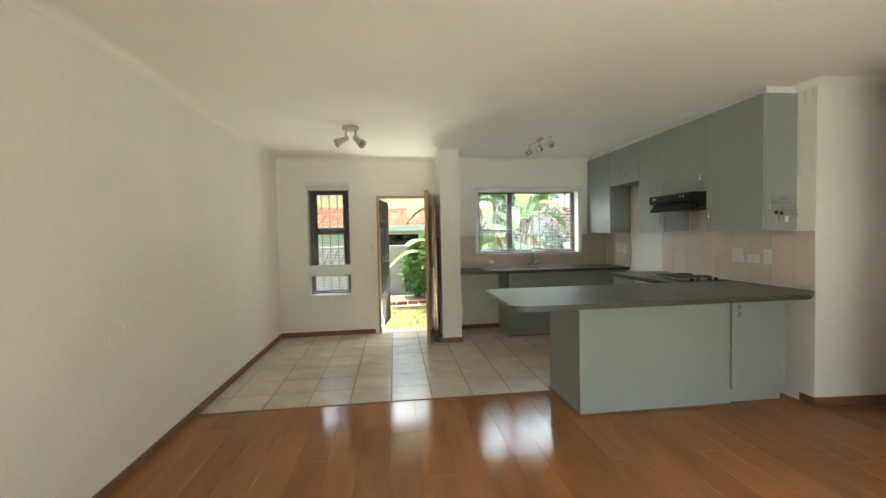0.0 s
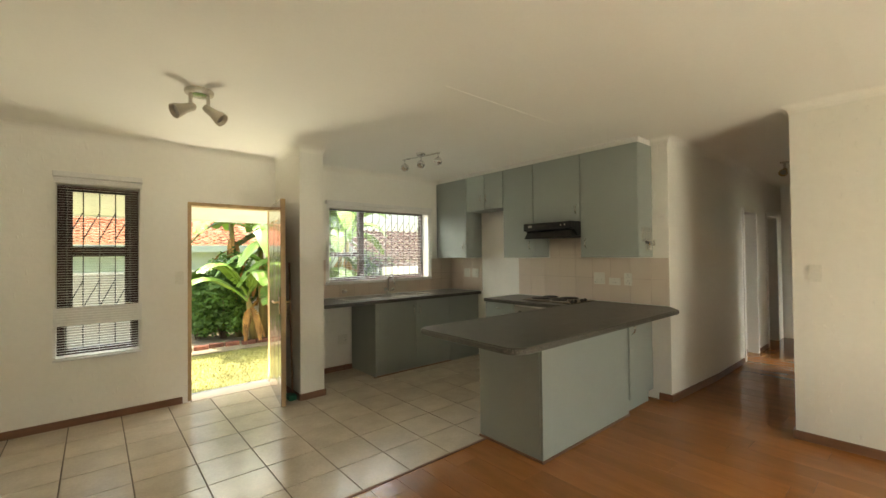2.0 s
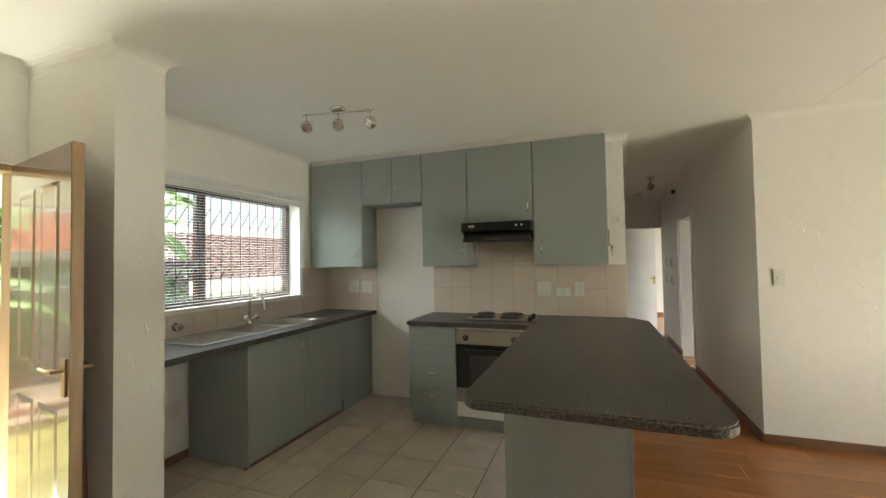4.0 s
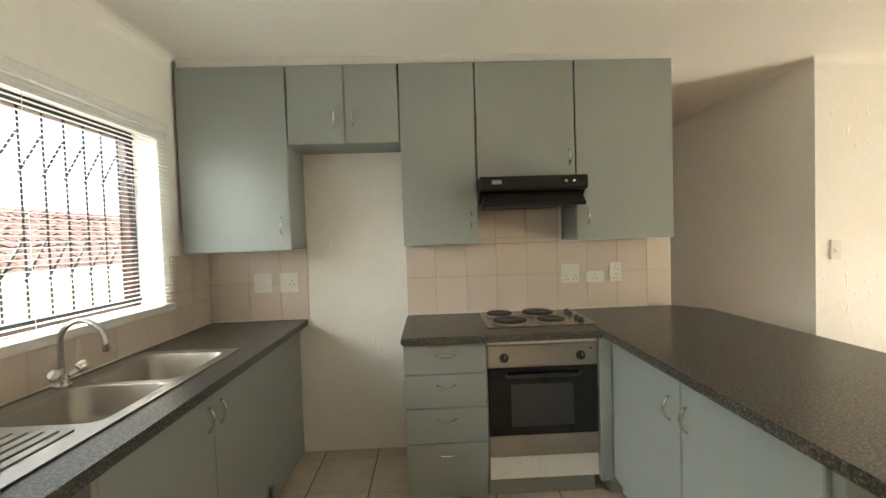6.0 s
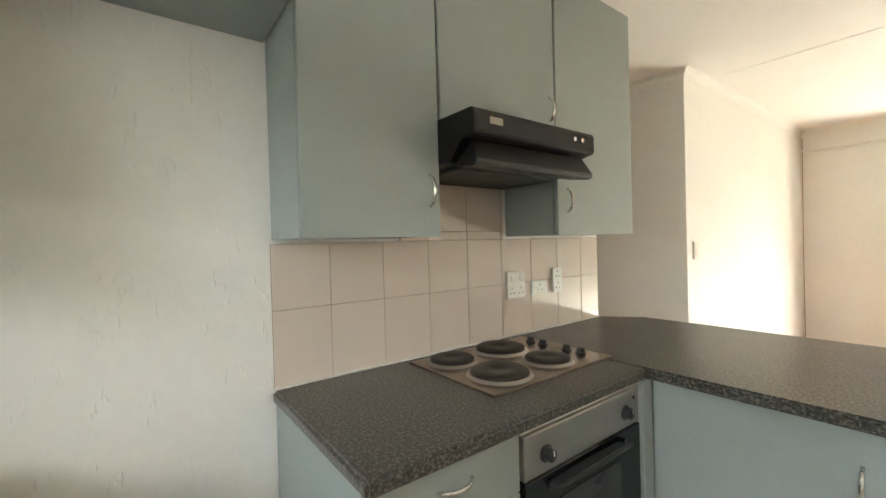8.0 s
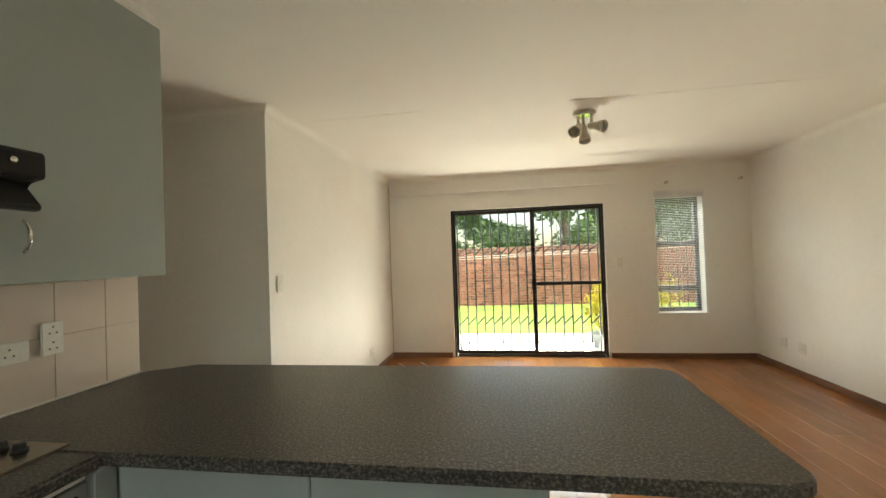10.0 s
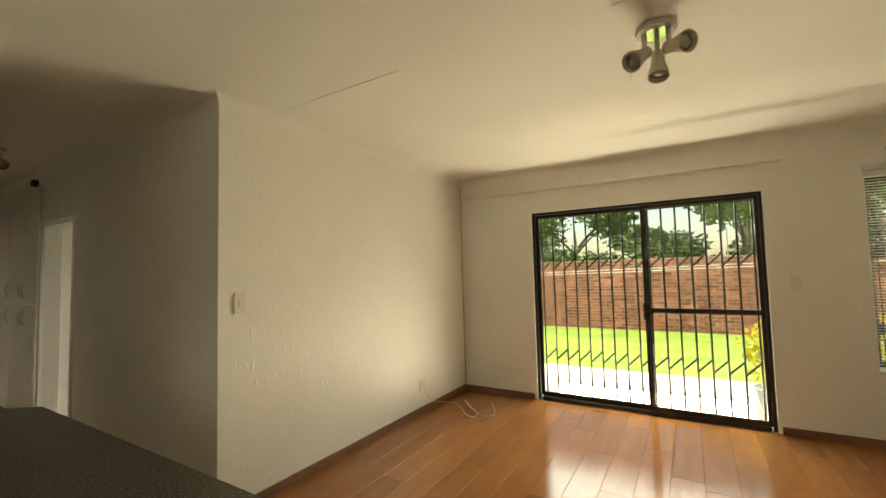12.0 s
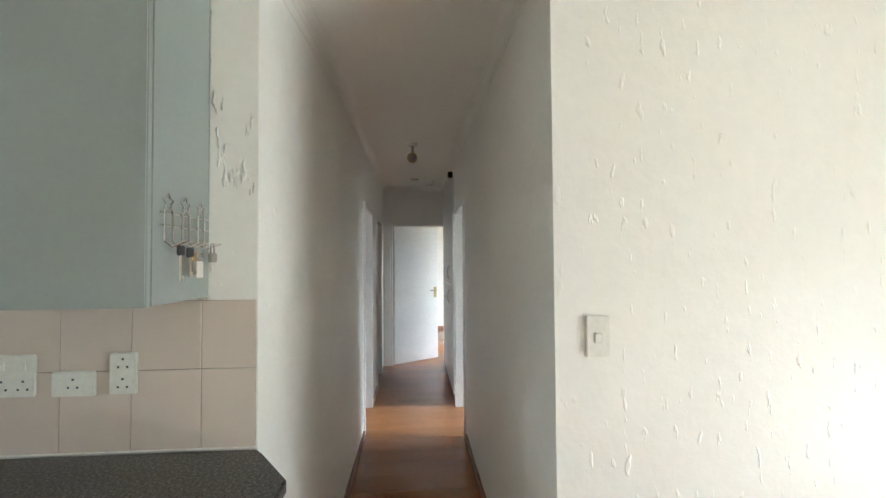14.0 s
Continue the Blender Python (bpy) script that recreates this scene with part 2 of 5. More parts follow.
def add_box(bm, x0, x1, y0, y1, z0, z1, m=None):
    v = [bm.verts.new((x, y, z)) for z in (z0, z1) for y in (y0, y1) for x in (x0, x1)]
    for f in ((0, 2, 3, 1), (4, 5, 7, 6), (0, 1, 5, 4), (2, 6, 7, 3), (0, 4, 6, 2), (1, 3, 7, 5)):
        bm.faces.new([v[i] for i in f])
    if m is not None:
        bmesh.ops.transform(bm, matrix=m, verts=v)
    return v


def box(name, x0, x1, y0, y1, z0, z1, mat, parent=None, bevel=0.0, seg=1):
    bm = bmesh.new()
    add_box(bm, x0, x1, y0, y1, z0, z1)
    return finish(name, bm, mat, parent, bevel=bevel, seg=seg)


def add_tube(bm, points, r, sides=8, ends=True):
    """A round bar swept along points; r may be a list, one per point."""
    pts = [Vector(p) for p in points]
    rings = []
    up = None
    for i, p in enumerate(pts):
        d = (pts[min(i + 1, len(pts) - 1)] - pts[max(i - 1, 0)]).normalized()
        if up is None:
            up = d.orthogonal().normalized()
        up = (up - d * up.dot(d))
        up = up.normalized() if up.length > 1e-5 else d.orthogonal().normalized()
        s = d.cross(up)
        rr = r[i] if isinstance(r, (list, tuple)) else r
        rings.append([bm.verts.new(p + (up * math.cos(a) + s * math.sin(a)) * rr) for a in (2 * math.pi * k / sides for k in range(sides))])
    for a, b in zip(rings, rings[1:]):
        for k in range(sides):
            bm.faces.new((a[k], a[(k + 1) % sides], b[(k + 1) % sides], b[k]))
    if ends:
        bm.faces.new(rings[0][::-1]), bm.faces.new(rings[-1])


def tube(name, points, r, mat, parent=None, sides=8):
    bm = bmesh.new()
    add_tube(bm, points, r, sides)
    return finish(name, bm, mat, parent, smooth=True)


def lathe(name, profile, mat, parent=None, at=(0, 0, 0), m=None, sides=24):
    """Turned shape: profile of (radius, height) about z, then the pose m, then moved to at."""
    bm = bmesh.new()
    rings = []
    for r, z in profile:
        rings.append([bm.verts.new((max(r, 1e-4) * math.cos(a), max(r, 1e-4) * math.sin(a), z)) for a in (2 * math.pi * k / sides for k in range(sides))])
    for a, b in zip(rings, rings[1:]):
        for k in range(sides):
            bm.faces.new((a[k], a[(k + 1) % sides], b[(k + 1) % sides], b[k]))
    bm.faces.new(rings[0][::-1]), bm.faces.new(rings[-1])
    if m is not None:
        bmesh.ops.transform(bm, matrix=m, verts=bm.verts[:])
    bmesh.ops.translate(bm, verts=bm.verts[:], vec=at)
    ob = finish(name, bm, mat, parent, smooth=True)
    ob.data.set_sharp_from_angle(angle=radians(40))
    return ob


def empty(name, at, label, category, group="", kind=""):
    ob = new(name)
    ob.location = at
    return tagged(ob, label, category, group, kind)


def outline(name, pts, z0, z1, mat, parent=None, bevel=0.0, seg=2):
    """An upright prism over a plan outline."""
    bm = bmesh.new()
    a = [bm.verts.new((x, y, z0)) for x, y in pts]
    b = [bm.verts.new((x, y, z1)) for x, y in pts]
    n = len(pts)
    bm.faces.new(a[::-1]), bm.faces.new(b)
    for i in range(n):
        bm.faces.new((a[i], a[(i + 1) % n], b[(i + 1) % n], b[i]))
    return finish(name, bm, mat, parent, bevel=bevel, seg=seg)


def wall(name, axis, lo, hi, near, far, z0, z1, holes, mat, label):
    """A wall along axis ('x' or 'y') from lo to hi, between the planes near and far, with holes (lo, hi, z0, z1) right through."""
    us = sorted({lo, hi, *(h[0] for h in holes), *(h[1] for h in holes)})
    zs = sorted({z0, z1, *(h[2] for h in holes), *(h[3] for h in holes)})
    us = [u for u in us if lo <= u <= hi]
    zs = [z for z in zs if z0 <= z <= z1]

    def solid(i, j):
        if not (0 <= i < len(us) - 1 and 0 <= j < len(zs) - 1):
            return False
        u, z = (us[i] + us[i + 1]) / 2, (zs[j] + zs[j + 1]) / 2
        return not any(h[0] < u < h[1] and h[2] < z < h[3] for h in holes)

    bm = bmesh.new()

    def quad(*p):
        bm.faces.new([bm.verts.new((u, w, z) if axis == "x" else (w, u, z)) for u, w, z in p])

    for i in range(len(us) - 1):
        for j in range(len(zs) - 1):
            if not solid(i, j):
                continue
            a, b, c, d = us[i], us[i + 1], zs[j], zs[j + 1]
            for w in (near, far):
                quad((a, w, c), (b, w, c), (b, w, d), (a, w, d))
            for ok, u in ((solid(i - 1, j), a), (solid(i + 1, j), b)):
                if not ok:
                    quad((u, near, c), (u, far, c), (u, far, d), (u, near, d))
            for ok, z in ((solid(i, j - 1), c), (solid(i, j + 1), d)):
                if not ok:
                    quad((a, near, z), (b, near, z), (b, far, z), (a, far, z))
    bmesh.ops.remove_doubles(bm, verts=bm.verts[:], dist=1e-5)
    return tagged(finish(name, bm, mat), label, "wall", kind="structure")


# ---- the plan: west -1.592, east 3.10 / 3.22, north 6.27, south -0.765 ----
W, E, EK, N, S = -1.592, 3.10, 3.22, 6.27, -0.765
CR, CL, HX = 2.235, 3.085, 7.66       # corridor sides and its far end
TOP = 2.51
NO = N + 0.22
SO = S - 0.22

wall("wall_north", "x", W - 0.22, 11.0, N, NO, -0.1, 2.7, [(-1.18, -0.62, 0.58, 2.05), (-0.24, 0.60, -0.1, 1.965), (1.24, 2.77, 1.09, 2.04), (5.2, 6.2, 1.0, 2.0)],
     WALL, "off-white plastered wall with windows and front door opening")
wall("wall_south", "x", W - 0.22, 11.0, SO, S, -0.1, 2.7, [(0.165, 2.21, -0.1, 2.035), (-1.03, -0.465, 0.58, 2.07), (4.6, 6.4, 0.9, 2.0), (8.2, 10.2, 0.9, 2.0)],
     WALL, "off-white plastered wall with sliding door opening")
wall("wall_west", "y", S, N, W - 0.22, W, -0.1, 2.7, [], WALL, "plain off-white plastered wall")
wall("wall_east_living", "y", S, CR - 0.11, E, E + 0.11, -0.1, 2.6, [], ROUGHWALL, "cream wall with rough trowelled plaster texture")
wall("wall_corridor_south", "x", E, HX, CR - 0.11, CR, -0.1, 2.6, [(5.27, 6.04, -0.1, 1.985), (6.13, 7.42, -0.1, 2.36)], WALL, "cream corridor wall with doorway and cupboard")
wall("wall_corridor_north", "x", 4.3, HX, CL, CL + 0.11, -0.1, 2.6, [(5.40, 6.10, -0.1, 1.985), (6.62, 7.32, -0.1, 1.985)], WALL, "cream corridor wall with two doorways")
tagged(outline("wall_kitchen_pier", [(EK, 3.303), (EK, 3.15), (4.3, CL), (4.3, CL + 0.11), (EK + 0.11, 3.303)], -0.1, 2.6, WALL),
       "cream wall end beside the corridor", "wall", kind="structure")
tagged(box("trim_plaster_skim", EK - 0.004, EK - 0.0005, 3.1505, 3.3, 0.9, 2.45, PIERWALL, bevel=0.001), "cream heavy trowelled plaster with drips on the wall end", "plaster", kind="structure")
wall("wall_kitchen_east", "y", 3.303, N, EK, EK + 0.11, -0.1, 2.6, [], SOFTWALL, "off-white kitchen wall with knobbly plaster")
wall("wall_corridor_end", "y", S, N, HX, HX + 0.11, -0.1, 2.6, [(2.20, 2.985, -0.1, 1.985)], WALL, "cream end wall with doorway")
wall("wall_far_room", "y", S, N, 10.6, 10.82, -0.1, 2.7, [], WALL, "plain off-white bedroom wall")
wall("wall_nib", "y", 5.56, N, 0.60, 0.845, -0.1, 2.6, [], WALL, "short off-white wall stub beside the front door")
wall("wall_room_divider", "y", S, CR - 0.11, 6.06, 6.12, -0.1, 2.6, [], WALL, "plain partition wall")
wall("wall_bath_divider", "y", CL + 0.11, N, 6.3, 6.4, -0.1, 2.6, [], WALL, "plain partition wall")
tagged(box("ceiling", W - 0.2, 10.8, SO + 0.02, NO - 0.02, TOP, TOP + 0.08, CEIL), "off-white painted board ceiling", "ceiling", kind="structure")
for n, (a, b, c) in enumerate(((0.80, 2.25, 3.59), (2.02, 2.98, 1.86), (-0.75, 0.95, 1.80))):
    tagged(box("trim_ceiling_joint", a, b, c - 0.008, c + 0.008, TOP - 0.0025, TOP + 0.01, CEIL), "painted ceiling board joint strip", "trim", kind="structure")


def cornice(x0, y0, x1, y1, nx, ny, e0, e1):
    """Small coved cornice along a wall; (nx, ny) points into the room; e0, e1: mitres, 1 round a corner, -1 into one."""
    run = math.hypot(x1 - x0, y1 - y0)
    ux, uy = (x1 - x0) / run, (y1 - y0) / run
    bm = bmesh.new()
    r = 0.062
    prof = [(0, -r - 0.004), (0.002, -r - 0.004)] + [(0.002 + r - r * math.cos(a), -r + r * math.sin(a)) for a in (0.15, 0.5, 0.85, 1.2, 1.5)] + [(r + 0.005, -0.001), (r + 0.005, 0.002), (0, 0.002)]
    rows = [[bm.verts.new((x + nx * d + ux * k * d, y + ny * d + uy * k * d, TOP + h)) for d, h in prof] for x, y, k in ((x0, y0, -e0), (x1, y1, e1))]
    for i in range(len(prof)):
        j = (i + 1) % len(prof)
        bm.faces.new((rows[0][i], rows[0][j], rows[1][j], rows[1][i]))
    bm.faces.new(rows[0]), bm.faces.new(rows[1][::-1])
    tagged(finish("trim_cornice", bm, CEIL, smooth=False), "small off-white coved cornice", "cornice", kind="structure")


cornice(W, S, W, N, 1, 0, -1, -1)
cornice(W, N, 0.60, N, 0, -1, -1, -1)
cornice(0.845, N, EK - 0.31, N, 0, -1, -1, 0)
cornice(0.60, 5.56, 0.60, N, -1, 0, 1, -1)
cornice(0.845, 5.56, 0.845, N, 1, 0, 1, -1)
cornice(0.60, 5.56, 0.845, 5.56, 0, -1, 1, 1)
cornice(W, S, E, S, 0, 1, -1, -1)
cornice(E, S, E, CR, -1, 0, -1, 1)
cornice(E, CR, HX, CR, 0, 1, 1, -1)
cornice(EK, 3.15, 4.3, CL, 0, -1, 1, 0)
cornice(4.3, CL, HX, CL, 0, -1, 0, -1)
cornice(EK, 3.15, EK, 3.295, -1, 0, 1, 0)
cornice(HX, CR, HX, CL, -1, 0, -1, -1)


def skirting(x0, x1, y0, y1):
    tagged(box("baseboard", x0, x1, y0, y1, 0, 0.065, SKIRT, bevel=0.004), "dark brown timber skirting board", "skirting", kind="structure")


t_ = 0.016
skirting(W, W + t_, S, N)
skirting(W + t_, -0.285, N - t_, N)
skirting(0.60 - t_, 0.60, 5.56, N - 0.05)
skirting(0.60 - t_, 0.845 + t_, 5.56 - t_, 5.56)
skirting(0.845, 0.845 + t_, 5.56, N)
skirting(0.845 + t_, 1.54, N - t_, N)
skirting(W + t_, 0.14, S, S + t_)
skirting(2.235, E - t_, S, S + t_)
skirting(E - t_, E, S, CR + t_)
skirting(E, 5.22, CR, CR + t_)
skirting(4.3, 5.35, CL - t_, CL)
tagged(outline("baseboard", [(EK - t_, 3.15 - t_), (4.299, CL - t_), (4.299, CL), (EK - t_, 3.15)], 0, 0.065, SKIRT), "dark brown timber skirting board", "skirting", kind="structure")
skirting(EK - t_, EK, 3.151, 3.26)
skirting(6.15, 6.57, CL - t_, CL)
skirting(7.78, 10.6, S, S + t_)
skirting(10.6 - t_, 10.6, S, N)


# ---- door frames ----
def casing(name, axis, lo, hi, near, far, top, mat, label, w=0.045, proud=0.012):
    f = empty(name, ((lo + hi) / 2, (near + far) / 2, 0) if axis == "x" else ((near + far) / 2, (lo + hi) / 2, 0), label, "door frame", kind="structure")
    for part, a, b, z0, z1 in (("jamb", lo, lo + w, 0, top), ("jamb", hi - w, hi, 0, top), ("head", lo + w, hi - w, top - w, top)):
        c = (a, b, near - proud, far + proud) if axis == "x" else (near - proud, far + proud, a, b)
        box(part, *c, z0, z1, mat, f, bevel=0.004)
    return f


casing("door_frame_front", "x", -0.238, 0.598, N + 0.02, NO - 0.06, 1.963, FRAME, "light timber front door frame", 0.035, 0.0)
casing("door_frame_bath", "x", 5.402, 6.098, CL, CL + 0.11, 1.983, WHITE, "cream painted door frame")
casing("door_frame_toilet", "x", 6.622, 7.318, CL, CL + 0.11, 1.983, WHITE, "cream painted door frame")
casing("door_frame_bedroom", "x", 5.272, 6.038, CR - 0.11, CR, 1.983, WHITE, "cream painted door frame")
casing("door_frame_end", "y", 2.202, 2.983, HX, HX + 0.11, 1.983, WHITE, "cream painted door frame", 0.03)


def lever(parent, x, z, y0, y1, mat, way=1):
    """Lever handles with a long plate on both faces of a leaf that spans y0..y1."""
    for y, s in ((y0, -1), (y1, 1)):
        bm = bmesh.new()
        add_box(bm, x - 0.022, x + 0.022, min(y, y + s * 0.006), max(y, y + s * 0.006), z - 0.11, z + 0.05)
        add_tube(bm, [(x, y, z), (x, y + s * 0.045, z), (x - way * 0.03, y + s * 0.05, z), (x - way * 0.11, y + s * 0.05, z + 0.004)], 0.009, 8)
        finish("handle", bm, mat, parent)


def panel_door(name, width, height, mat, edge, label, panels, hand=1):
    """A leaf from the hinge at x=0 out to x=width, standing on z=0.01; raised panels on both faces."""
    d = empty(name, (0, 0, 0), label, "door")
    bm = bmesh.new()
    add_box(bm, 0, width, -0.02, 0.02, 0.01, height)
    finish("leaf", bm, edge, d, bevel=0.002)
    for y, s in ((-0.02, -1), (0.02, 1)):
        bm = bmesh.new()
        add_box(bm, 0.004, width - 0.004, min(y, y + s * 0.003), max(y, y + s * 0.003), 0.014, height - 0.004)
        for a, b, z0, z1 in panels:
            o = y + s * 0.003
            e = 0.022
            v = [bm.verts.new((x, o + s * k, z)) for (x, k, z) in ((a, 0, z0), (b, 0, z0), (b, 0, z1), (a, 0, z1), (a + e, 0.004, z0 + e), (b - e, 0.004, z0 + e), (b - e, 0.004, z1 - e), (a + e, 0.004, z1 - e),
                                                              (a + 2 * e, 0.002, z0 + 2 * e), (b - 2 * e, 0.002, z0 + 2 * e), (b - 2 * e, 0.002, z1 - 2 * e), (a + 2 * e, 0.002, z1 - 2 * e))]
            for k in range(4):
                bm.faces.new((v[k], v[(k + 1) % 4], v[4 + (k + 1) % 4], v[4 + k]))
                bm.faces.new((v[4 + k], v[4 + (k + 1) % 4], v[8 + (k + 1) % 4], v[8 + k]))
            bm.faces.new(v[8:12])
        finish("panel_face", bm, mat, d)
    return d


front = panel_door("front_door", 0.80, 1.955, DOORFACE, FRAME, "open dark varnished timber front door with moulded panels",
                   [(0.13, 0.37, 0.95, 1.80), (0.43, 0.67, 0.95, 1.80), (0.13, 0.37, 0.17, 0.80), (0.43, 0.67, 0.17, 0.80)])
lever(front, 0.745, 0.98, -0.024, 0.024, BRASS)
front.matrix_basis = pose(0.555, 6.262, 0, 0, 0, -100.5)
hall = panel_door("hall_door", 0.74, 1.95, WHITE, WHITE, "half-open plain white interior door", [])
lever(hall, 0.69, 1.02, -0.024, 0.024, BRASS)
hall.matrix_basis = pose(7.70, 2.945, 0, 0, 0, -59)


# ---- windows, blinds and burglar bars ----
def window(name, x0, x1, z0, z1, y, depth, mat, verticals, bars, label):
    """Casement frame in a wall along x, with mullions/transoms (x0, x1, z0, z1) and one glass sheet."""
    f = empty(name, ((x0 + x1) / 2, y, z0), label, "window", kind="structure")
    w = 0.05
    for a, b, c, d in [(x0, x0 + w, z0, z1), (x1 - w, x1, z0, z1), (x0 + w, x1 - w, z0, z0 + w), (x0 + w, x1 - w, z1 - w, z1)]:
        box("frame", a, b, y, y + depth, c, d, mat, f, bevel=0.004)
    for a, b, c, d in verticals:
        box("glazing_bar", a, b, y + 0.004, y + depth - 0.004, c, d, mat, f, bevel=0.003)
    g = box("pane", x0 + w, x1 - w, y + depth / 2 - 0.002, y + depth / 2 + 0.002, z0 + w, z1 - w, GLASS, f)
    g.visible_shadow = False
    return f


def burglar_bars(name, x0, x1, y, z0, z1, n, zig, mat, label, lean=1, r=0.006):
    b = empty(name, ((x0 + x1) / 2, y, z0), label, "burglar bars")
    p = (x1 - x0) / n
    for i in range(n + 1):
        tube("bar", [(x0 + i * p, y, z0), (x0 + i * p, y, z1)], r, mat, b, 6)
    for i in range(n):
        for lo, hi in zig:
            a, c = (x0 + i * p, x0 + (i + 1) * p)[::lean]
            tube("lattice_brace", [(a, y + 0.008, lo), (c, y + 0.008, hi)], r, mat, b, 6)
    for z in (z0, z1):
        box("rail", x0 - 0.01, x1 + 0.01, y - 0.008, y + 0.008, z - 0.008, z + 0.008, mat, b)
    return b


def blind(name, x0, x1, y, z0, z1, tilt, closed, label, s):
    """Venetian blind before the plane y; s points into the room. closed: (z0, z1) stretch where the slats hang shut."""
    b = empty(name, ((x0 + x1) / 2, y, z0), label, "blind")
    yc = y + s * 0.022
    box("head_rail", x0, x1, yc - 0.02, yc + 0.02, z1 - 0.045, z1, BLIND, b, bevel=0.003)
    bm = bmesh.new()
    z = z1 - 0.06
    while z > z0 + 0.03:
        a = 78 if closed[0] < z < closed[1] or z > z1 - 0.085 else tilt
        m = Matrix.Translation((0, yc, z)) @ Matrix.Rotation(radians(a), 4, "X")
        h = 0.0125
        v = [bm.verts.new(m @ Vector((x, d, k))) for x in (x0 + 0.004, x1 - 0.004) for d, k in ((-h, 0), (0, 0.0022), (h, 0))]
        bm.faces.new((v[0], v[1], v[4], v[3])), bm.faces.new((v[1], v[2], v[5], v[4]))
        z -= 0.0215
    tagged(finish("slats", bm, BLIND, b), kind="stuff")
    box("bottom_rail", x0 + 0.003, x1 - 0.003, yc - 0.014, yc + 0.014, z0, z0 + 0.016, BLIND, b, bevel=0.003)
    bm = bmesh.new()
    for x in (x0 + 0.09, (x0 + x1) / 2, x1 - 0.09):
        add_tube(bm, [(x, yc, z0 + 0.01), (x, yc, z1 - 0.04)], 0.0012, 4)
    tagged(finish("cord", bm, BLIND, b), kind="stuff")
    return b


window("window_1", -1.18, -0.62, 0.58, 2.05, N + 0.13, 0.06, WINFRAME, [(-1.13, -0.67, 1.43, 1.52), (-1.13, -0.67, 0.90, 0.98), (-1.13, -1.08, 0.98, 2.0), (-0.72, -0.67, 0.98, 2.0)], 0,
       "tall narrow window with dark brown timber frame")
window("window_2", 1.24, 2.77, 1.09, 2.04, N + 0.13, 0.06, WINFRAME, [(1.71, 1.79, 1.14, 1.99), (1.29, 1.71, 1.40, 1.46)], 0, "wide kitchen window with dark brown timber frame")
window("window_3", -1.03, -0.465, 0.58, 2.07, SO + 0.03, 0.06, GREYFRAME, [(-0.98, -0.515, 1.43, 1.50), (-0.98, -0.515, 0.84, 0.92)], 0, "tall narrow window with grey painted frame")
burglar_bars("window_bars", -1.12, -0.68, N + 0.09, 0.63, 2.0, 4, [(1.58, 1.82), (0.98, 1.22)], BLACK, "dark steel burglar bars inside the narrow window", 1, 0.0045)
burglar_bars("window_bars", 1.30, 2.70, N + 0.09, 1.14, 1.99, 14, [(1.72, 1.88), (1.30, 1.46)], BLACK, "dark steel burglar bars inside the kitchen window", 1, 0.0045)
burglar_bars("window_bars", -0.97, -0.53, SO + 0.12, 0.63, 2.0, 4, [(1.58, 1.82), (0.98, 1.22)], BLACK, "dark steel burglar bars inside the narrow window", -1, 0.0045)
blind("venetian_blind", -1.20, -0.60, N, 0.555, 2.145, 4, (0.84, 1.0), "white venetian blind with open slats over the window", -1)
blind("venetian_blind", 1.19, 2.82, N, 1.085, 2.09, 4, (0, 0), "white venetian blind with open slats over the kitchen window", -1)
blind("venetian_blind", -1.045, -0.45, S, 0.565, 2.15, 12, (0, 0), "white venetian blind with open slats over the window", 1)
for n_, a, b, y0, y1, z in (("window_sill", 1.19, 2.82, N - 0.03, N + 0.13, 1.09), ("window_sill", -1.20, -0.60, N - 0.0, N + 0.13, 0.58)):
    tagged(box(n_, a, b, y0, y1, z - 0.03, z - 0.002, WHITE, bevel=0.004), "white painted window sill", "sill", kind="structure")

# front security gate, folded open outside the door
gate = empty("security_gate", (-0.20, 6.5, 0), "open black steel lattice security gate outside the door", "gate")
for k in range(7):
    p = Vector((-0.20, 6.5, 0)).lerp(Vector((-0.09, 7.12, 0)), k / 6)
    tube("bar", [(p.x, p.y, 0.02), (p.x, p.y, 1.93)], 0.011, BLACK, gate, 6)
for k in range(6):
    p, r_ = Vector((-0.20, 6.5, 0)).lerp(Vector((-0.09, 7.12, 0)), k / 6), Vector((-0.20, 6.5, 0)).lerp(Vector((-0.09, 7.12, 0)), (k + 1) / 6)
    for z in (0.35, 0.9, 1.45):
        tube("lattice_brace", [(p.x, p.y, z), (r_.x, r_.y, z + 0.2)], 0.006, BLACK, gate, 6)
for z in (0.03, 1.0, 1.92):
    tube("rail", [(-0.20, 6.5, z), (-0.09, 7.12, z)], 0.012, BLACK, gate, 6)

# ---- sliding door with lattice gate ----
sd = empty("sliding_door", (1.19, S, 0), "closed aluminium sliding door with two glass panels", "sliding door", kind="structure")
for nm, a, b, c, d in (("frame", 0.167, 0.192, 0, 2.033), ("frame", 2.183, 2.208, 0, 2.033), ("frame", 0.193, 2.182, 2.008, 2.033), ("threshold", 0.205, 2.165, 0.0, 0.035)):
    box(nm, a, b, SO + 0.10, SO + 0.19, c, d, BRONZE, sd, bevel=0.003)
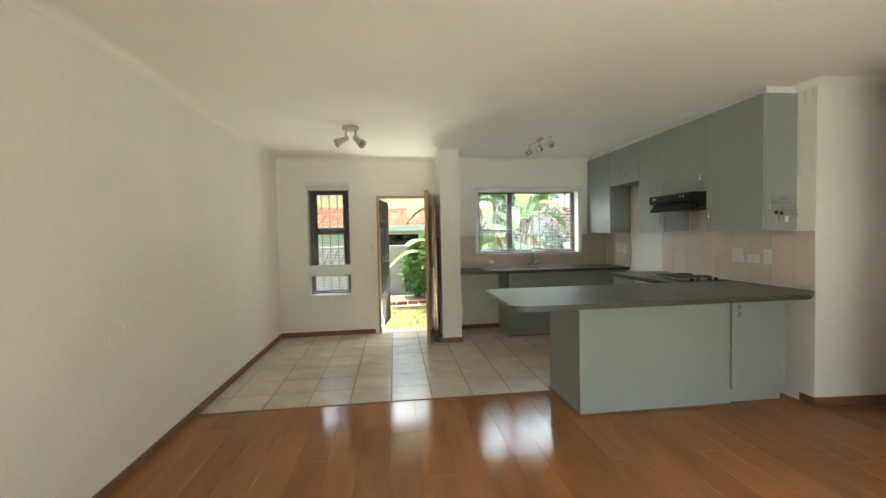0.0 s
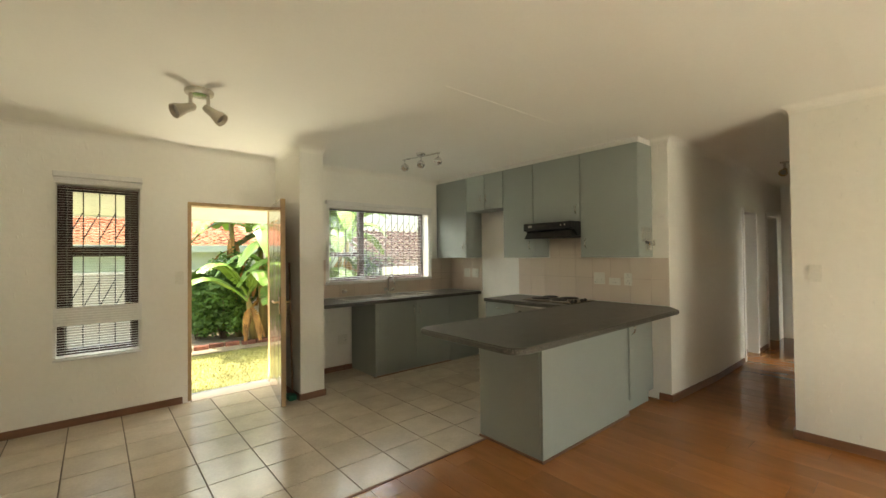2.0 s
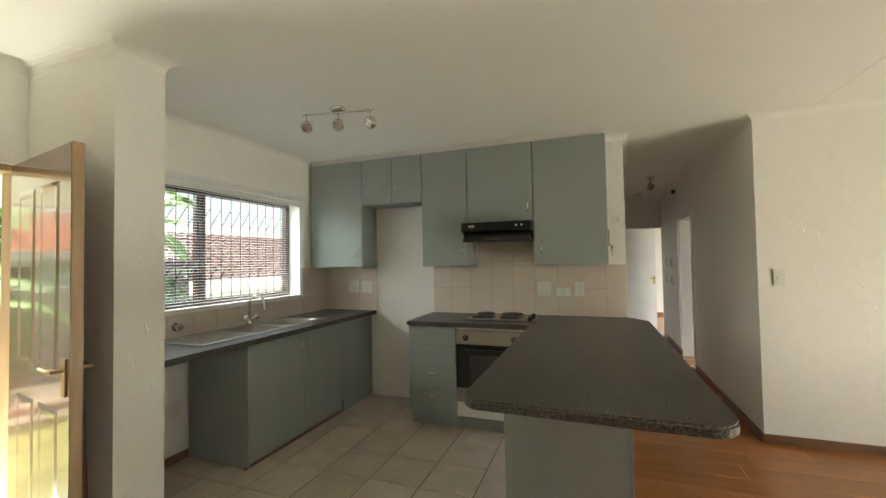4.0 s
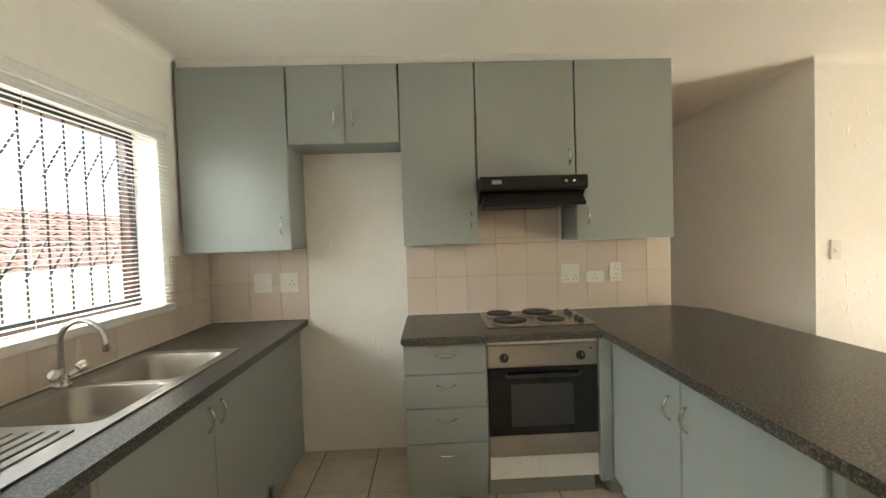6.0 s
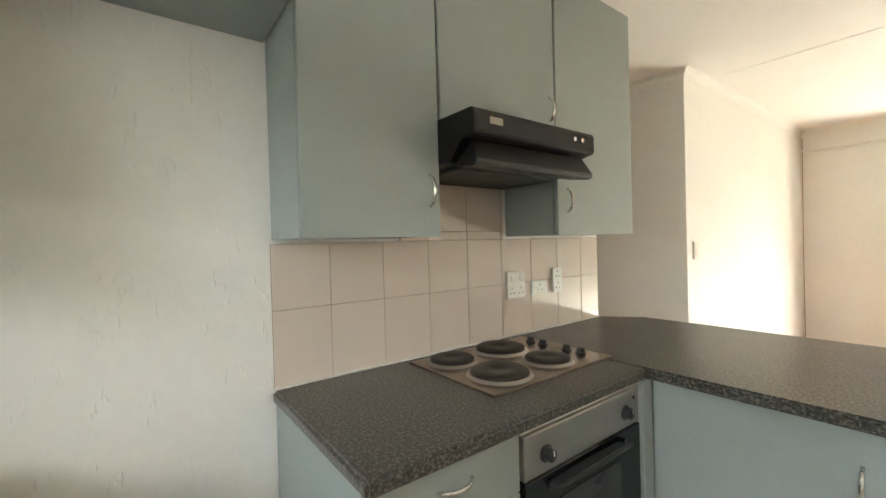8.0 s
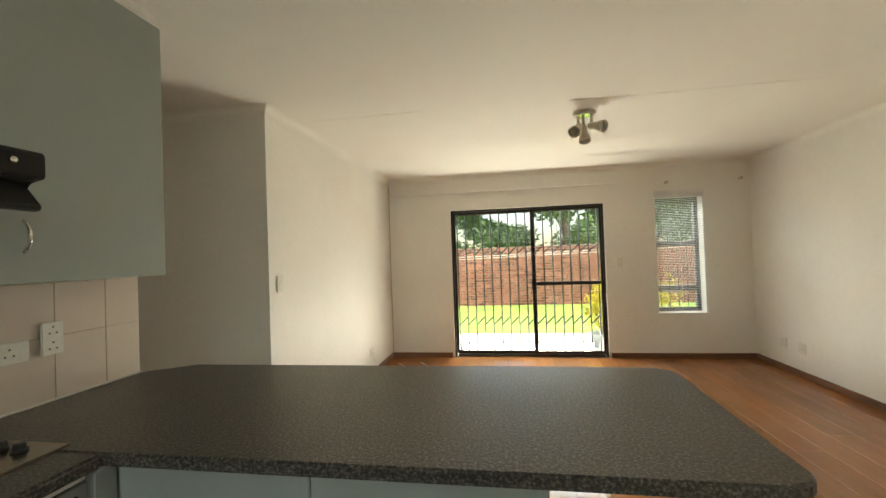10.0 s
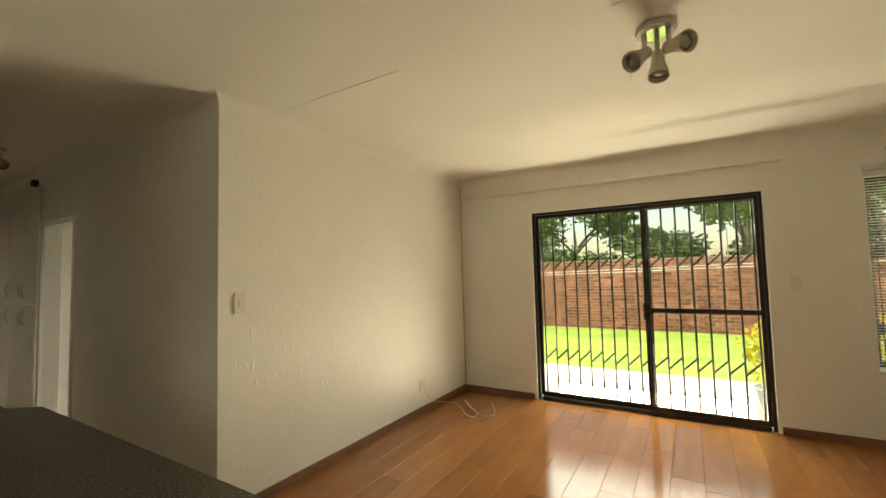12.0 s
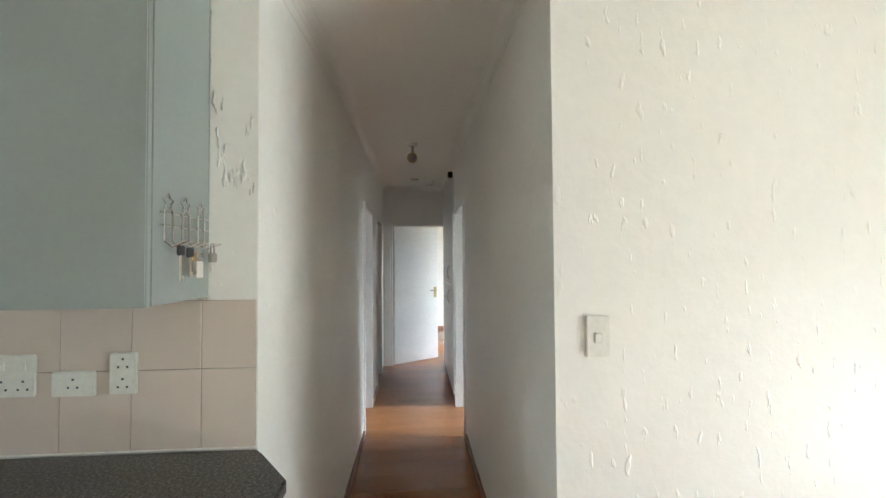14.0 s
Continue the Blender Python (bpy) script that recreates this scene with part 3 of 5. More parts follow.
for x0, x1, y, rail in ((1.07, 2.182, S - 0.095, False), (0.193, 1.12, S - 0.058, True)):
    p = new("sash")
    p.parent = sd
    bm = bmesh.new()
    for a, b, c, d in ((x0, x0 + 0.03, 0.036, 2.007), (x1 - 0.03, x1, 0.036, 2.007), (x0 + 0.03, x1 - 0.03, 0.036, 0.075), (x0 + 0.03, x1 - 0.03, 1.975, 2.007)):
        add_box(bm, a, b, y - 0.015, y + 0.015, c, d)
    if rail:
        add_box(bm, x0 + 0.03, x1 - 0.03, y - 0.014, y + 0.014, 0.965, 1.01)
    finish("sash_frame", bm, BRONZE, p)
    g = box("pane", x0 + 0.03, x1 - 0.03, y - 0.003, y + 0.003, 0.075, 1.975, GLASS, p)
    g.visible_shadow = False
box("lock", 1.07, 1.13, S - 0.04, S - 0.008, 0.90, 1.06, BLACK, sd, bevel=0.006)
lg = burglar_bars("lattice_gate", 0.23, 2.14, SO + 0.07, 0.04, 1.98, 16, [(1.40, 1.52), (0.42, 0.54)], BLACK, "closed black steel lattice security gate behind the sliding door", -1, 0.0095)
tagged(box("doorstep", 0.1, 2.28, SO - 0.12, SO + 0.10, -0.08, -0.004, PAVE, bevel=0.01), "concrete door step", "step", kind="structure")
tagged(box("threshold_front", -0.20, 0.56, N - 0.0, NO, -0.08, 0.0, WTILE, bevel=0.004), "tiled front door threshold", "threshold", kind="structure")

# curtain rail
rail = empty("curtain_rail", (1.55, S, 2.26), "thin white curtain rail above the sliding door", "curtain rail")
box("track", 0.02, E - 0.01, S + 0.03, S + 0.055, 2.262, 2.285, WHITE, rail, bevel=0.004)
for x in (0.35, 1.0, 1.65, 2.3, 2.95):
    box("bracket", x - 0.012, x + 0.012, S, S + 0.05, 2.286, 2.302, WHITE, rail, bevel=0.002)
for x in (-0.61, -1.48):
    tagged(lathe("curtain_bracket", [(0.02, 0), (0.02, 0.006), (0.008, 0.01), (0.008, 0.035), (0.016, 0.04), (0.016, 0.05), (0.0, 0.052)], LAMPCREAM, None, (x, S, 2.258), pose(0, 0, 0, -90)),
           "small wooden curtain rod bracket on the wall", "bracket", "curtain brackets")
tagged(tube("wall_pipe", [(E - 0.018, S + 0.012, 0.066), (E - 0.014, S + 0.014, 1.2), (E - 0.018, S + 0.012, 2.42)], 0.004, FRAME), "thin brown cable running up the corner", "cable")


# ---- kitchen units ----
def bow_handle(parent, p, d, out, length=0.10):
    """A chrome bow handle: centre p, along d, standing out along out."""
    p, d, out = Vector(p), Vector(d), Vector(out)
    pts = [p + d * length * (-0.5 + k / 8) + out * (0.003 + 0.026 * math.sin(math.pi * k / 8) ** 0.7) for k in range(9)]
    tube("handle", pts, [0.0045, 0.0055, 0.006, 0.0062, 0.0062, 0.0062, 0.006, 0.0055, 0.0045], CHROME, parent)


def wall_unit(y0, y1, z0, doors, label):
    u = empty("wall_cabinet", ((2.92 + EK) / 2, (y0 + y1) / 2, z0), label, "cabinet", "kitchen wall cabinets")
    box("body", 2.94, EK - 0.002, y0 + 0.0015, y1 - 0.0015, z0 + 0.002, 2.455, GREY, u, bevel=0.001)
    for a, b, hy, hz in doors:
        d = box("door", 2.918, 2.938, a + 0.0025, b - 0.0025, z0, 2.452, GREY, u, bevel=0.003, seg=2)
        bow_handle(d, (2.918, hy, hz), (0, 0, 1), (-1, 0, 0))
    return u


lab = "grey-green laminate kitchen wall cabinet with chrome handle"
wall_unit(5.615, 6.25, 1.37, [(5.615, 6.25, 5.667, 1.515)], lab)
wall_unit(4.955, 5.613, 1.99, [(4.957, 5.274, 5.228, 2.14), (5.274, 5.612, 5.333, 2.14)], "grey-green double-door cabinet above the fridge space")
wall_unit(4.502, 4.953, 1.37, [(4.502, 4.953, 4.545, 1.515)], lab)
wall_unit(3.902, 4.50, 1.748, [(3.902, 4.50, 3.943, 1.875)], "short grey-green cabinet above the cooker hood")
wall_unit(3.30, 3.90, 1.37, [(3.30, 3.90, 3.835, 1.515)], lab)
tagged(box("trim_cabinet_filler", 2.945, EK - 0.002, 3.305, 6.25, 2.457, TOP - 0.001, WHITE), "white filler strip above cabinets", "trim", kind="structure")

hood = empty("cooker_hood", (3.0, 4.2, 1.59), "black slimline cooker hood under the cabinet", "cooker hood")
bm = bmesh.new()
prof = [(EK - 0.01, 1.60), (2.86, 1.60), (2.80, 1.665), (2.755, 1.668), (2.747, 1.675), (2.747, 1.735), (2.755, 1.746), (EK - 0.01, 1.746)]
rows = [[bm.verts.new((x, y, z)) for x, z in prof] for y in (3.895, 4.505)]
for i in range(len(prof)):
    j = (i + 1) % len(prof)
    bm.faces.new((rows[0][i], rows[0][j], rows[1][j], rows[1][i]))
bm.faces.new(rows[0]), bm.faces.new(rows[1][::-1])
finish("body", bm, HOODM, hood, bevel=0.003)
# pull-out visor: a shallow tray with a sloping front under the fascia
bm = bmesh.new()
prof = [(2.795, 1.655), (2.783, 1.658), (2.748, 1.592), (2.752, 1.578), (2.775, 1.576), (2.86, 1.588)]
rows = [[bm.verts.new((x, y + (0.02 if z > 1.6 else 0.0) * k, z)) for x, z in prof] for y, k in ((3.905, 1), (4.495, -1))]
for i in range(len(prof)):
    j = (i + 1) % len(prof)
    bm.faces.new((rows[0][i], rows[0][j], rows[1][j], rows[1][i]))
bm.faces.new(rows[0]), bm.faces.new(rows[1][::-1])
finish("visor", bm, HOODM, hood, bevel=0.003)
box("filter", 2.88, 3.18, 3.95, 4.45, 1.585, 1.6, IRON, hood, bevel=0.003)
for y in (3.975, 4.02):
    lathe("button", [(0.009, 0), (0.009, 0.004), (0.006, 0.006), (0, 0.006)], CHROME, hood, (2.747, y, 1.71), pose(0, 0, 0, 0, -90), 12)
box("badge", 2.7445, 2.7465, 4.385, 4.44, 1.702, 1.724, STEEL, hood, bevel=0.0008)

# cooker side: drawers, oven
dr = empty("drawer_unit", (2.9, 4.73, 0), "grey-green four-drawer base unit with chrome handles", "cabinet", "kitchen base cabinets")
box("body", 2.605, EK - 0.01, 4.52, 4.955, 0.12, 0.858, GREY, dr)
box("plinth", 2.65, EK - 0.01, 4.52, 4.95, 0.004, 0.119, GREY, dr)
for a, b in ((0.702, 0.857), (0.522, 0.698), (0.335, 0.518), (0.124, 0.331)):
    d = box("drawer", 2.584, 2.603, 4.522, 4.953, a, b, GREY, dr, bevel=0.003, seg=2)
    bow_handle(d, (2.584, 4.737, b - 0.055), (0, 1, 0), (-1, 0, 0), 0.10)
ov = empty("oven", (2.9, 4.2, 0), "built-in steel oven with black glass door", "oven")
box("housing", 2.605, EK - 0.01, 3.93, 4.518, 0.12, 0.858, GREY, ov)
box("filler", 2.585, 2.604, 3.935, 4.516, 0.842, 0.859, WHITE, ov, bevel=0.002)
box("filler", 2.585, 2.604, 3.935, 4.516, 0.124, 0.245, WHITE, ov, bevel=0.002)
box("plinth", 2.65, EK - 0.01, 3.935, 4.515, 0.004, 0.119, GREY, ov)
box("control_panel", 2.575, 2.604, 3.938, 4.515, 0.722, 0.840, STEEL, ov, bevel=0.003)
box("door", 2.572, 2.604, 3.938, 4.515, 0.362, 0.719, OVENGLASS, ov, bevel=0.003)
box("door_window", 2.5695, 2.5715, 4.065, 4.40, 0.41, 0.635, DOORGLASS, ov, bevel=0.0008)
box("lower_panel", 2.575, 2.604, 3.938, 4.515, 0.248, 0.359, STEEL, ov, bevel=0.003)
tube("door_handle", [(2.572, 4.42, 0.682), (2.548, 4.41, 0.684), (2.545, 4.225, 0.685), (2.548, 4.04, 0.684), (2.572, 4.03, 0.682)], 0.008, BLACK, ov)
for y in (4.43, 4.026):
    knob = lathe("knob", [(0.024, 0), (0.024, 0.004), (0.019, 0.006), (0.017, 0.024), (0.013, 0.027), (0, 0.028)], BLACK, ov, (2.575, y, 0.775), pose(0, 0, 0, 0, -90))
    box("knob_mark", 2.5455, 2.548, y - 0.0015, y + 0.0015, 0.777, 0.791, PLASTIC, ov)
lathe("indicator", [(0.006, 0), (0.006, 0.003), (0.0, 0.004)], BLACK, ov, (2.575, 3.972, 0.812), pose(0, 0, 0, 0, -90), 10)

# worktops
def counter_edge(name, pts, label):
    return tagged(outline(name, pts, 0.861, 0.90, STONE, bevel=0.008, seg=3), label, "worktop")


counter_edge("worktop", [(EK - 0.012, 4.965), (2.56, 4.965), (2.56, 3.908), (EK - 0.012, 3.908)], "speckled dark grey granite-look worktop beside the hob")


def corner(cx, cy, r, a0, a1, n=6):
    return [(cx + r * math.cos(radians(a0 + (a1 - a0) * k / n)), cy + r * math.sin(radians(a0 + (a1 - a0) * k / n))) for k in range(n + 1)]


counter_edge("breakfast_worktop", [(EK - 0.012, 3.906), (0.93, 3.906)] + corner(0.87, 3.82, 0.09, 80, 160, 4) + corner(0.86, 3.09, 0.09, 180, 270, 5) + [(3.02, 3.0), (3.20, 3.135), (EK - 0.012, 3.15)],
             "speckled dark grey granite-look breakfast bar top with rounded corners")
pen = empty("breakfast_bar", (2.0, 3.56, 0), "grey-green breakfast bar cabinet with panelled sides", "cabinet", "kitchen base cabinets")
box("back_panel", 1.364, 2.607, 3.272, 3.292, 0.012, 0.86, GREY, pen, bevel=0.002)
box("end_panel", 1.362, 1.382, 3.294, 3.86, 0.012, 0.86, GREY, pen, bevel=0.002)
box("body", 1.384, 2.605, 3.294, 3.845, 0.10, 0.858, GREY, pen)
box("plinth", 1.384, 2.605, 3.294, 3.80, 0.004, 0.099, GREY, pen)
box("base_strip", 1.354, 2.605, 3.262, 3.2715, 0.0, 0.014, SKIRT, pen)
box("base_strip", 1.350, 1.3615, 3.262, 3.86, 0.0, 0.014, SKIRT, pen)
for a, b, hx in ((1.41, 1.976, 1.935), (1.98, 2.56, 2.045)):
    d = box("door", a, b, 3.846, 3.864, 0.12, 0.856, GREY, pen, bevel=0.003, seg=2)
    bow_handle(d, (hx, 3.864, 0.71), (0, 0, 1), (0, 1, 0))
box("corner_post", 2.562, 2.604, 3.866, 3.93, 0.1, 0.858, GREY, pen, bevel=0.002)
side = empty("end_cabinet", (2.82, 3.3, 0), "grey-green base cabinet with door under the breakfast bar end", "cabinet", "kitchen base cabinets")
box("body", 2.612, 3.085, 3.282, 3.86, 0.12, 0.858, GREY, side)
box("plinth", 2.612, 3.085, 3.31, 3.86, 0.004, 0.119, GREY, side)
d = box("door", 2.614, 3.083, 3.262, 3.281, 0.125, 0.856, GREY, side, bevel=0.003, seg=2)
bow_handle(d, (2.66, 3.262, 0.745), (0, 0, 1), (0, -1, 0))

# sink side
sc = empty("sink_cabinet", (2.3, 5.95, 0), "grey-green double-door sink base cabinet", "cabinet", "kitchen base cabinets")
box("body", 1.54, 2.70, 5.70, N - 0.012, 0.115, 0.72, GREY, sc)
box("rail", 1.54, 2.70, 5.70, 5.72, 0.721, 0.86, GREY, sc)
box("end_panel", 1.52, 1.538, 5.68, N - 0.018, 0.012, 0.86, GREY, sc, bevel=0.002)
box("plinth", 1.54, 2.70, 5.715, 5.735, 0.012, 0.114, GREY, sc)
box("base_strip", 1.515, 2.70, 5.70, 5.714, 0.0, 0.012, SKIRT, sc)
for a, b, hx in ((1.541, 2.103, 2.06), (2.107, 2.66, 2.15)):
    d = box("door", a, b, 5.68, 5.699, 0.12, 0.857, GREY, sc, bevel=0.003, seg=2)
    bow_handle(d, (hx, 5.68, 0.74), (0, 0, 1), (0, -1, 0))
box("corner_panel", 2.664, 3.205, 5.684, 5.699, 0.012, 0.86, GREY, sc, bevel=0.002)
box("corner_base", 2.71, 3.205, 5.70, 5.74, 0.0, 0.86, GREY, sc)


def worktop_with_sink():
    bm = bmesh.new()
    xs, ys = (0.847, 1.684, 2.036, 2.059, 2.451, EK - 0.012), (5.625, 5.784, 6.141, N - 0.012)
    holes = {(1, 1), (3, 1)}
    for i in range(5):
        for j in range(3):
            if (i, j) not in holes:
                add_box(bm, xs[i], xs[i + 1], ys[j], ys[j + 1], 0.861, 0.90)
    bmesh.ops.remove_doubles(bm, verts=bm.verts[:], dist=1e-5)
    seen = {}
    for f in bm.faces:
        seen.setdefault(tuple(sorted(v.index for v in f.verts)), []).append(f)
    bm.verts.index_update()
    seen = {}
    for f in bm.faces:
        seen.setdefault(tuple(sorted(v.index for v in f.verts)), []).append(f)
    bmesh.ops.delete(bm, geom=[f for g in seen.values() if len(g) > 1 for f in g], context="FACES")
    tagged(finish("sink_worktop", bm, STONE), "speckled dark grey granite-look worktop along the window wall", "worktop")


worktop_with_sink()
sink = empty("sink", (1.9, 5.96, 0.90), "double-bowl stainless steel sink with drainer", "sink")


def sink_top():
    bm = bmesh.new()
    xs, ys = (1.22, 1.69, 2.03, 2.065, 2.445, 2.50), (5.745, 5.79, 6.135, 6.215)
    z = 0.906
    for i in range(5):
        for j in range(3):
            if (i, j) in {(1, 1), (3, 1)}:
                continue
            add_box(bm, xs[i], xs[i + 1], ys[j], ys[j + 1], 0.901, z)
    for k in range(8):
        y = 5.82 + k * 0.042
        add_tube(bm, [(1.27, y, z + 0.001), (1.64, y, z + 0.001)], 0.004, 6)
    finish("rim", bm, STEEL, sink)
    for a, b in ((1.69, 2.03), (2.065, 2.445)):
        c, d = 5.79, 6.135
        bm = bmesh.new()
        levels = []
        for dz, inset, r in ((0.0, 0.0, 0.05), (-0.006, 0.004, 0.05), (-0.10, 0.014, 0.06), (-0.135, 0.03, 0.07), (-0.145, 0.06, 0.08)):
            x0, x1, y0, y1 = a + inset, b - inset, c + inset, d - inset
            ring = []
            for cx, cy, s in ((x1 - r, y1 - r, 0), (x0 + r, y1 - r, 90), (x0 + r, y0 + r, 180), (x1 - r, y0 + r, 270)):
                ring += corner(cx, cy, r, s, s + 90, 5)
            levels.append([bm.verts.new((x, y, z + dz)) for x, y in ring])
        for p, r_ in zip(levels, levels[1:]):
            for k in range(len(p)):
                bm.faces.new((p[k], p[(k + 1) % len(p)], r_[(k + 1) % len(p)], r_[k]))
        bm.faces.new(levels[-1])
        sq = [bm.verts.new((x, y, z)) for x, y in ((b, d), (a, d), (a, c), (b, c))]
        n = len(levels[0]) // 4
        for s in range(4):
            arc = levels[0][s * n:(s + 1) * n]
            bm.faces.new([sq[s]] + arc[::-1])
            bm.faces.new((sq[s], arc[-1], levels[0][((s + 1) * n) % (4 * n)], sq[(s + 1) % 4]))
        finish("bowl", bm, STEEL, sink, smooth=False).data.shade_smooth()
        lathe("drain", [(0.04, 0), (0.04, 0.003), (0.03, 0.003), (0.028, 0.0), (0, 0.0)], CHROME, sink, ((a + b) / 2, (c + d) / 2, z - 0.144))


sink_top()
tap = empty("kitchen_tap", (2.02, 6.18, 0.906), "chrome swan-neck kitchen mixer tap", "tap")
lathe("base", [(0.028, 0), (0.028, 0.012), (0.02, 0.02), (0.018, 0.05), (0.0, 0.055)], CHROME, tap, (2.02, 6.18, 0.906))
tube("spout", [(2.02, 6.18, 0.95)] + [(2.02 - 0.0 - 0.02 * k / 10, 6.18 - 0.09 + 0.09 * math.cos(math.pi * k / 10), 1.07 + 0.085 * math.sin(math.pi * k / 10)) for k in range(11)] + [(2.0, 6.0, 1.04)], 0.0105, CHROME, tap, 10)
for s in (-1, 1):
    lathe("valve", [(0.012, 0), (0.012, 0.03), (0.021, 0.035), (0.023, 0.055), (0.018, 0.066), (0, 0.068)], CHROME, tap, (2.02 + s * 0.014, 6.17, 0.945), pose(0, 0, 0, 20, s * 60))
vt = empty("washer_tap", (1.42, N, 0.965), "small chrome washing machine tap on the tiles", "tap")
lathe("valve", [(0.03, 0), (0.03, 0.008), (0.014, 0.012), (0.014, 0.03), (0.024, 0.034), (0.022, 0.055), (0, 0.058)], CHROME, vt, (1.42, N - 0.01, 0.975), pose(0, 0, 0, 90))

# hob
hob = empty("hob", (2.93, 4.18, 0.9), "steel four-plate electric hob with black knobs", "hob")
box("plate", 2.70, 3.16, 3.875, 4.495, 0.9005, 0.909, STEEL, hob, bevel=0.004, seg=2).data.materials[0] = HOBSTEEL
for x, y, r in ((2.83, 4.345, 0.10), (3.05, 4.37, 0.083), (3.045, 4.125, 0.10), (2.825, 4.105, 0.083)):
    b = new("burner")
    b.parent = hob
    lathe("ring", [(r + 0.012, 0), (r + 0.008, 0.006), (r + 0.002, 0.009), (r, 0.004), (0, 0.004)], STEEL, b, (x, y, 0.909))
    lathe("hotplate", [(r - 0.002, 0), (r - 0.002, 0.012), (r - 0.008, 0.016), (0.03, 0.0155), (0.026, 0.013), (0, 0.013)], IRON, b, (x, y, 0.912))
for x in (2.80, 2.865, 2.985, 3.05):
    lathe("knob", [(0.02, 0), (0.02, 0.006), (0.016, 0.008), (0.014, 0.022), (0, 0.024)], BLACK, hob, (x, 3.935, 0.909), sides=14)


# ---- electric plates ----
def plate(name, label, group, w, h, holes, rockers):
    """A wall plate in its own x-z plane, facing -y, with socket holes and rocker switches as (x, z[, w, h])."""
    p = empty(name, (0, 0, 0), label, "socket" if holes else "switch", group)
    box("cover", -w / 2, w / 2, -0.011, 0.0, -h / 2, h / 2, PLASTIC, p, bevel=0.0035, seg=2)
    for x, z in holes:
        box("pin_hole", x - 0.003, x + 0.003, -0.0118, -0.0108, z - 0.003, z + 0.003, BLACK, p)
    for x, z, a, b in rockers:
        box("rocker", x - a, x + a, -0.0155, -0.0105, z - b, z + b, PLASTIC, p, bevel=0.0015)
    return p


def socket_holes(cx, cz):
    return [(cx, cz + 0.014), (cx - 0.013, cz - 0.01), (cx + 0.013, cz - 0.01)]


def place(p, x, y, z, rz):
    p.matrix_basis = pose(x, y, z, 0, 0, rz)


EAST, WEST, NORTHW, SOUTHW = -90, 90, 0, 180
XT = EK - 0.010
double = plate("double_socket", "white double plug socket on the tiled splashback", "kitchen sockets", 0.125, 0.125, socket_holes(-0.03, -0.03) + socket_holes(0.03, -0.03), [(-0.03, 0.03, 0.01, 0.013), (0.03, 0.03, 0.01, 0.013)])
place(double, XT, 3.853, 1.143, EAST)
wide = plate("wide_socket", "white slim socket on the tiled splashback", "kitchen sockets", 0.125, 0.075, socket_holes(0.0, 0.0), [])
place(wide, XT, 3.683, 1.115, EAST)
tall = plate("tall_socket", "white narrow upright socket on the tiled splashback", "kitchen sockets", 0.08, 0.125, socket_holes(0, 0.03) + socket_holes(0, -0.03), [])
place(tall, XT, 3.541, 1.143, EAST)
iso = plate("isolator_switch", "white stove isolator switch on the tiles", "kitchen sockets", 0.12, 0.125, [], [(0, 0, 0.014, 0.011)])
place(iso, XT, 5.907, 1.15, EAST)
single = plate("single_socket", "white single plug socket on the tiles", "kitchen sockets", 0.125, 0.125, socket_holes(0.02, -0.0), [(-0.03, 0.0, 0.012, 0.011)])
place(single, XT, 5.736, 1.15, EAST)
copy_thing(single, pose(1.405, N, 0.38, 0, 0, 0))["label"] = "white single plug socket low on the wall"
low = plate("low_socket", "white plug socket low on the wall", "living room sockets", 0.11, 0.11, socket_holes(0.015, 0), [(-0.03, 0.0, 0.01, 0.012)])
place(low, E, 0.141, 0.275, EAST)
copy_thing(low, pose(W, 0.03, 0.30, 0, 0, WEST))
blank = plate("blank_plate", "white blank plate low on the wall", "living room sockets", 0.11, 0.11, [], [(0, 0, 0.02, 0.02)])
place(blank, W, -0.26, 0.31, WEST)
sw = plate("light_switch", "white light switch on the plastered wall", "light switches", 0.075, 0.125, [], [(0, -0.005, 0.011, 0.014)])
place(sw, E, 2.105, 1.247, EAST)
copy_thing(sw, pose(-0.01, S, 1.24, 0, 0, SOUTHW))
copy_thing(sw, pose(-0.31, N, 1.215, 0, 0, 0))
copy_thing(low, pose(10.6 - t_ * 0, 2.32, 0.33, 0, 0, EAST))


# ---- ceiling lamps ----
def spot(parent, at, way, mat, r=0.036, length=0.10):
    """A bell-shaped spotlight head at at, pointing along way, with a bulb in its mouth."""
    m = Vector(way).normalized().to_track_quat("Z", "Y").to_matrix().to_4x4()
    lathe("shade", [(0.02, -0.028), (0.028, -0.015), (0.029, 0.03), (0.031, 0.045), (r + 0.003, length - 0.018), (r + 0.005, length), (r + 0.001, length), (r - 0.006, length - 0.03), (0, length - 0.045)], mat, parent, at, m, 18)
    lathe("bulb", [(0.0, length - 0.045), (r - 0.012, length - 0.035), (r - 0.010, length - 0.022), (r * 0.5, length - 0.014), (0, length - 0.012)], STEEL, parent, at, m, 16)


def round_lamp(x, y, ways, label):
    l = empty("ceiling_spotlight", (x, y, TOP), label, "ceiling lamp", "living room lamps")
    lathe("base", [(0, -0.001), (0.085, -0.001), (0.088, -0.012), (0.082, -0.026), (0.07, -0.03), (0, -0.031)], LAMPCREAM, l, (x, y, TOP))
    lathe("mirror_plate", [(0, -0.0315), (0.062, -0.0315), (0.062, -0.033), (0, -0.034)], CHROME, l, (x, y, TOP))
    for ax, ay, wx, wy, wz in ways:
        px, py = x + ax, y + ay
        tube("arm", [(px, py, TOP - 0.028), (px, py, TOP - 0.105)], 0.012, LAMPCREAM, l, 10)
        spot(l, (px, py, TOP - 0.118), (wx, wy, wz), LAMPCREAM, 0.042, 0.118)
    return l


